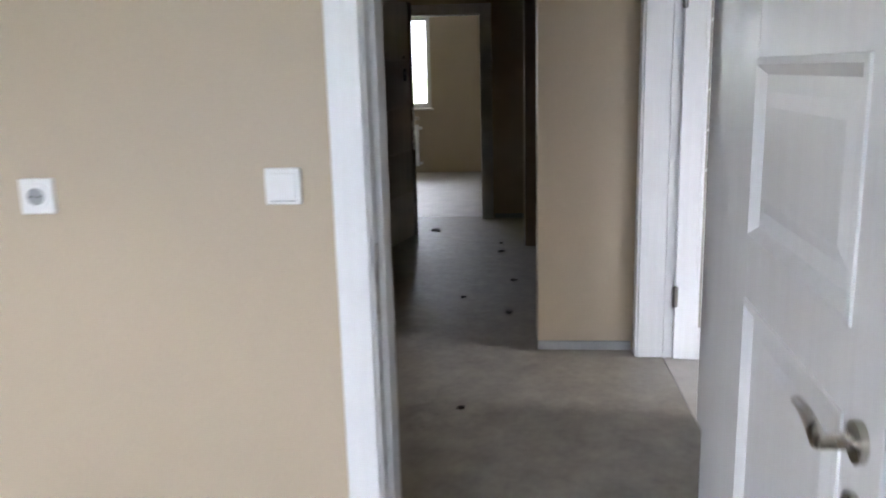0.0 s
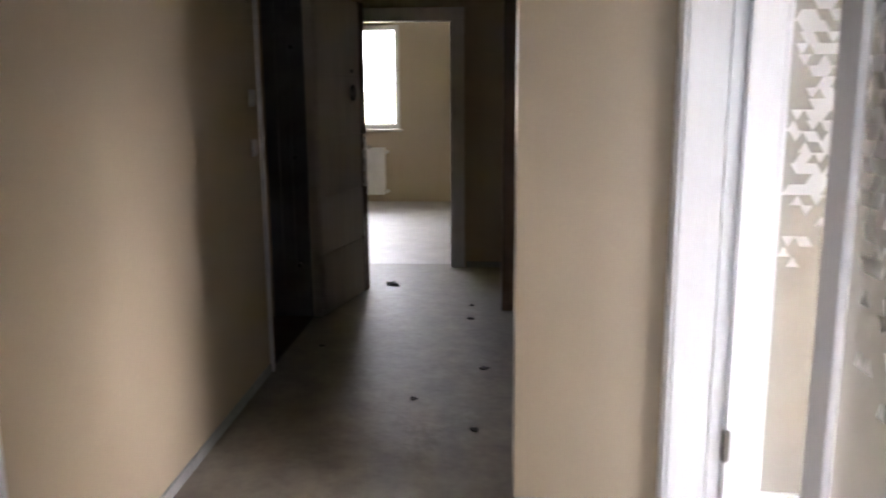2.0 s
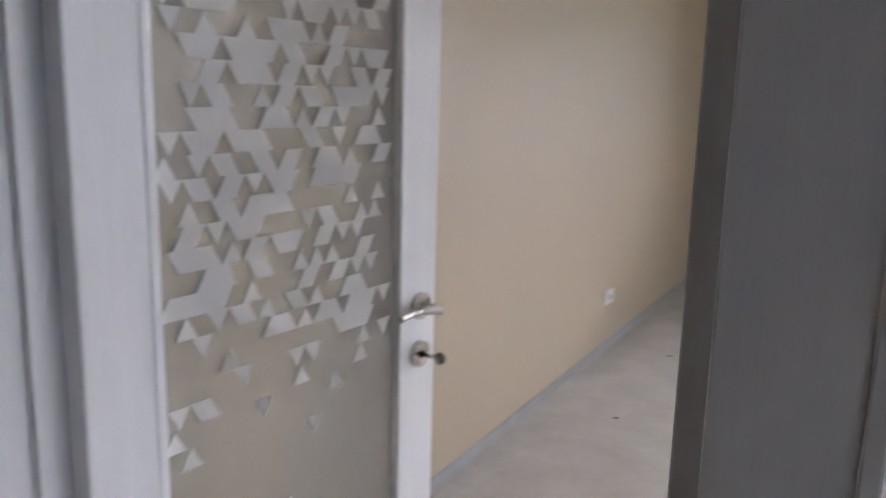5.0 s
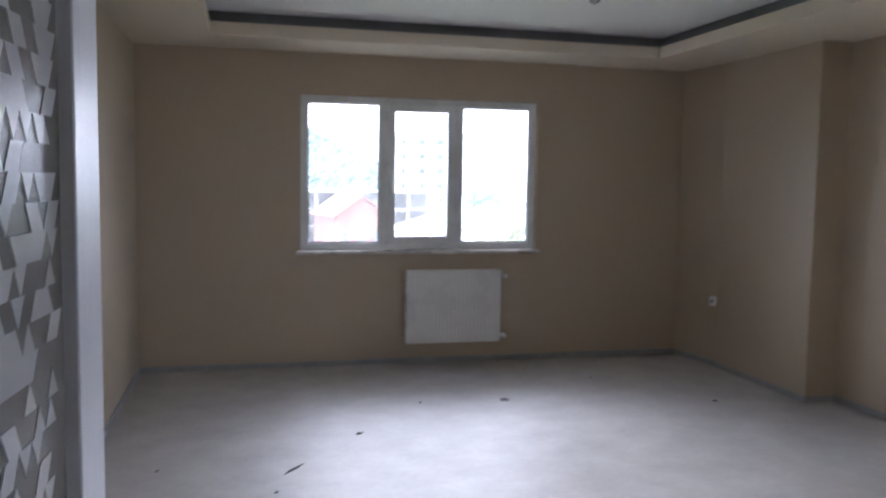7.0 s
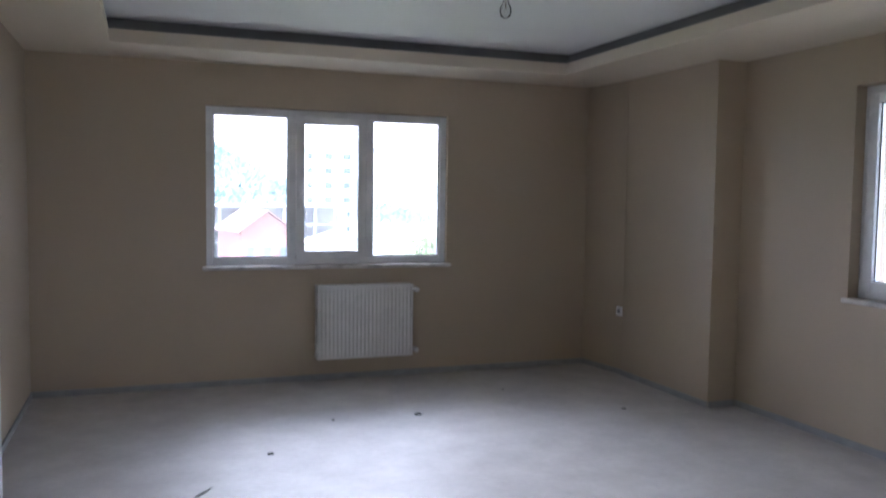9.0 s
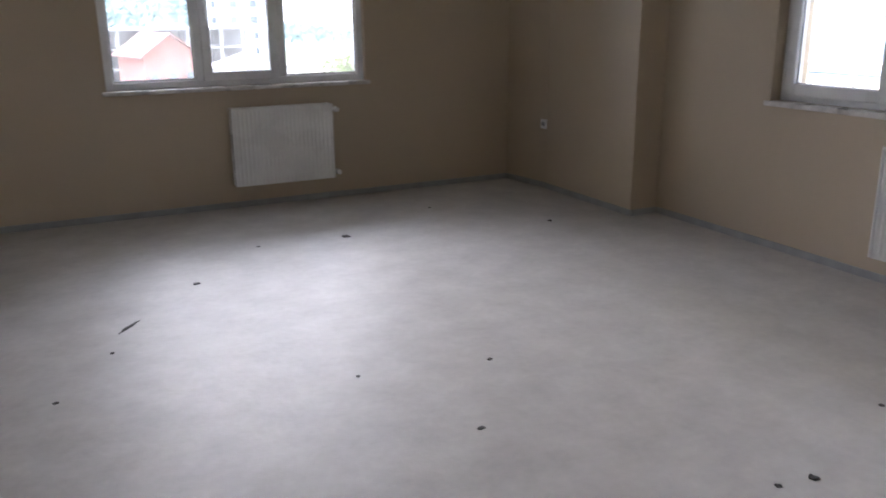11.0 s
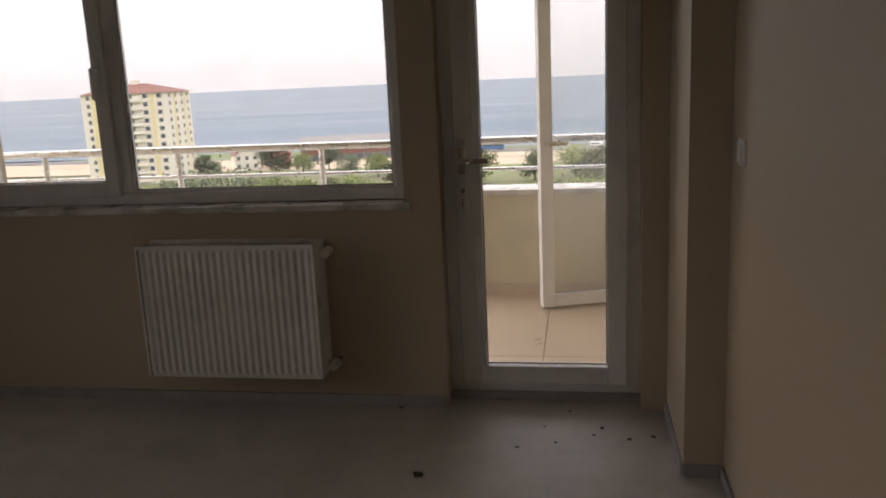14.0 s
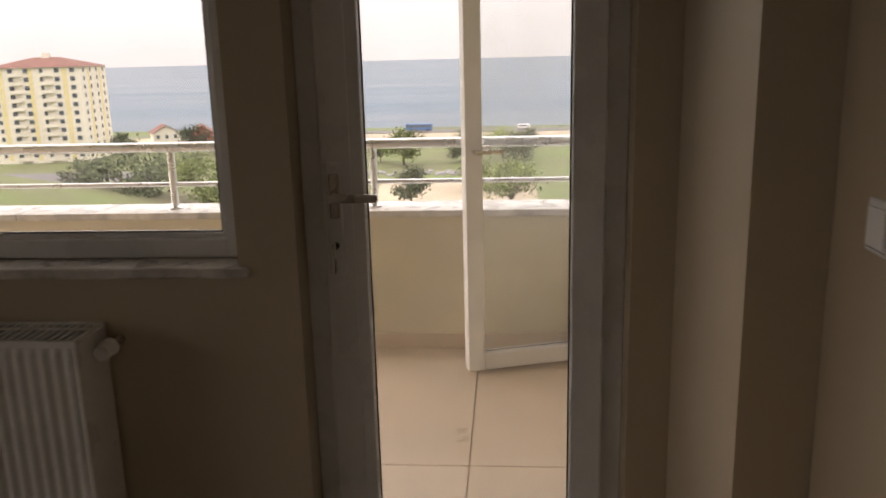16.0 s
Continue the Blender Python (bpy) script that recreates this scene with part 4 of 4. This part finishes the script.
shell = thing("concrete_shell", "unfinished grey concrete building with open floors", "building", pose(21, 138, -13))
for s in range(5):
    part("floor_slab", boxes((-14, 14, 0, 14, s * 3.1 - 0.3, s * 3.1)), CONCRETE, shell)
for i in range(6):
    for y in (0.4, 7, 13.6):
        part("pillar", boxes((-13.8 + i * 5.5, -13.3 + i * 5.5, y - 0.25, y + 0.25, 0, 12.1)), CONCRETE, shell)
part("back_wall", boxes((-13.9, 13.9, 9, 9.3, 0.01, 12.0)), CONCRETE, shell)

bus = thing("bus", "blue bus standing on the coastal road", "bus", pose(344, 31.5, -29.85))
part("body", boxes((-1.25, 1.25, -5.5, 5.5, 0.5, 3.1), bevel=0.15), BLUE, bus)
part("window_band", boxes((-1.28, 1.28, -5.1, 5.1, 1.7, 2.6)), WINDOW_DARK, bus)
for y in (-3.6, 3.2):
    for x in (-1.1, 1.1):
        part("wheel", rod(bmesh.new(), (x - 0.15, y, 0.5), (x + 0.15, y, 0.5), 0.5), GASKET, bus)
van = thing("van", "white van driving along the coastal road", "car", pose(344, -12, -29.85))
part("body", boxes((-1, 1, -2.6, 2.6, 0.4, 2.2), bevel=0.3), WHITE_FAC, van)
part("window_band", boxes((-1.02, 1.02, -1.2, 2.0, 1.4, 1.95)), WINDOW_DARK, van)
for y in (-1.7, 1.7):
    for x in (-0.9, 0.9):
        part("wheel", rod(bmesh.new(), (x - 0.12, y, 0.4), (x + 0.12, y, 0.4), 0.4), GASKET, van)


# ---- trees ----
def tree(m, height, spread, seed, label="green broadleaf tree in the field", leaf=LEAF):
    rnd = random.Random(seed)
    t = thing("tree", label, "tree", m, "trees in the field")
    bm = rod(bmesh.new(), (0, 0, -0.3), (0.1, 0, height * 0.5), height * 0.035, height * 0.02, 8)
    tips = []
    for k in range(11):
        a = 2 * math.pi * k / 5.5 + rnd.random()
        tip = Vector((math.cos(a) * spread * rnd.uniform(0.3, 0.8), math.sin(a) * spread * rnd.uniform(0.3, 0.8), height * rnd.uniform(0.28, 0.82)))
        rod(bm, (0, 0, height * rnd.uniform(0.15, 0.4)), tip, height * 0.015, height * 0.005, 6)
        tips.append(tip)
    tips.append(Vector((0, 0, height * 0.88)))
    part("trunk", bm, BARK, t)
    vs, fs = [], []
    for tip in tips:
        for k in range(150):
            c = tip + Vector((rnd.gauss(0, 1), rnd.gauss(0, 1), rnd.gauss(0, 0.75))) * spread * 0.22
            s = rnd.uniform(0.2, 0.42) * (height / 8)
            u = Vector((rnd.gauss(0, 1), rnd.gauss(0, 1), rnd.gauss(0, 1))).normalized()
            w = u.orthogonal().normalized()
            n0 = len(vs)
            vs += [c - u * s, c + w * s * 0.6, c + u * s, c - w * s * 0.6]
            fs.append((n0, n0 + 1, n0 + 2, n0 + 3))
    me = bpy.data.meshes.new("crown")
    me.from_pydata([tuple(v) for v in vs], [], fs)
    me.materials.append(leaf)
    new("crown", me).parent = t
    return t


tree(pose(172, 75, -30, 0, 0, 20), 13, 9.5, 4, "large dark green tree beside the asphalt lot")
tree(pose(168, 58, -30), 11.5, 7.5, 5, "spring-green spreading tree below the balcony", SPRING_LEAF)
tree(pose(171, -6, -30), 9.5, 6, 6, "spring-green spreading tree below the balcony", SPRING_LEAF)
base = [tree(pose(181, 92, -30), 10, 5.2, 1), tree(pose(196, 50, -30), 8.5, 5.0, 2, "spring-green tree in the field", SPRING_LEAF), tree(pose(172, 15, -30), 8.5, 3.8, 3)]
for i, (x, y, s) in enumerate([(203, 76, 0.8), (200, 64, 0.8), (212, 60, 0.7), (176, 46, 0.9), (240, 25, 1.2), (247, 33, 0.8), (244, 8, 0.9), (250, -4, 1.1), (256, -12, 1.0), (237, -8, 0.9), (191, 2, 0.8), (193, -6, 0.7),
                               (274, 100, 1.0), (280, 92, 0.8), (285, 84, 1.0), (260, 70, 0.8), (262, 60, 0.9), (258, 118, 1.1), (234, 48, 0.7), (20, 112, 0.8), (5, 120, 1.3), (0, 140, 1.4), (46, 120, 0.9), (52, 118, 0.7), (-4, 108, 1.1)]):
    c = copy_thing(base[i % 3], pose(x, y, land(x, y), 0, 0, 47 * i))
    c.scale = (s, s, s)
wood = random.Random(9)
vs, fs = [], []
for i in range(14000):
    x, y = wood.uniform(-60, 240), wood.uniform(330, 640)
    z = land(x, y)
    if z < -12:
        continue
    s = wood.uniform(0.7, 1.7)
    u = Vector((wood.gauss(0, 1), wood.gauss(0, 0.5), wood.gauss(0, 1))).normalized()
    w = u.orthogonal().normalized()
    c = Vector((x, y, z + wood.uniform(0.5, 5)))
    n0 = len(vs)
    vs += [c - u * s, c + w * s * 0.8, c + u * s, c - w * s * 0.8]
    fs.append((n0, n0 + 1, n0 + 2, n0 + 3))
me = bpy.data.meshes.new("hill_woods")
me.from_pydata([tuple(v) for v in vs], [], fs)
me.materials.append(HAZE_TINTED_WOODS)
tagged(new("hill_woods", me), "dense woods on the hillside, distance haze put into their green", "woods", kind="stuff")
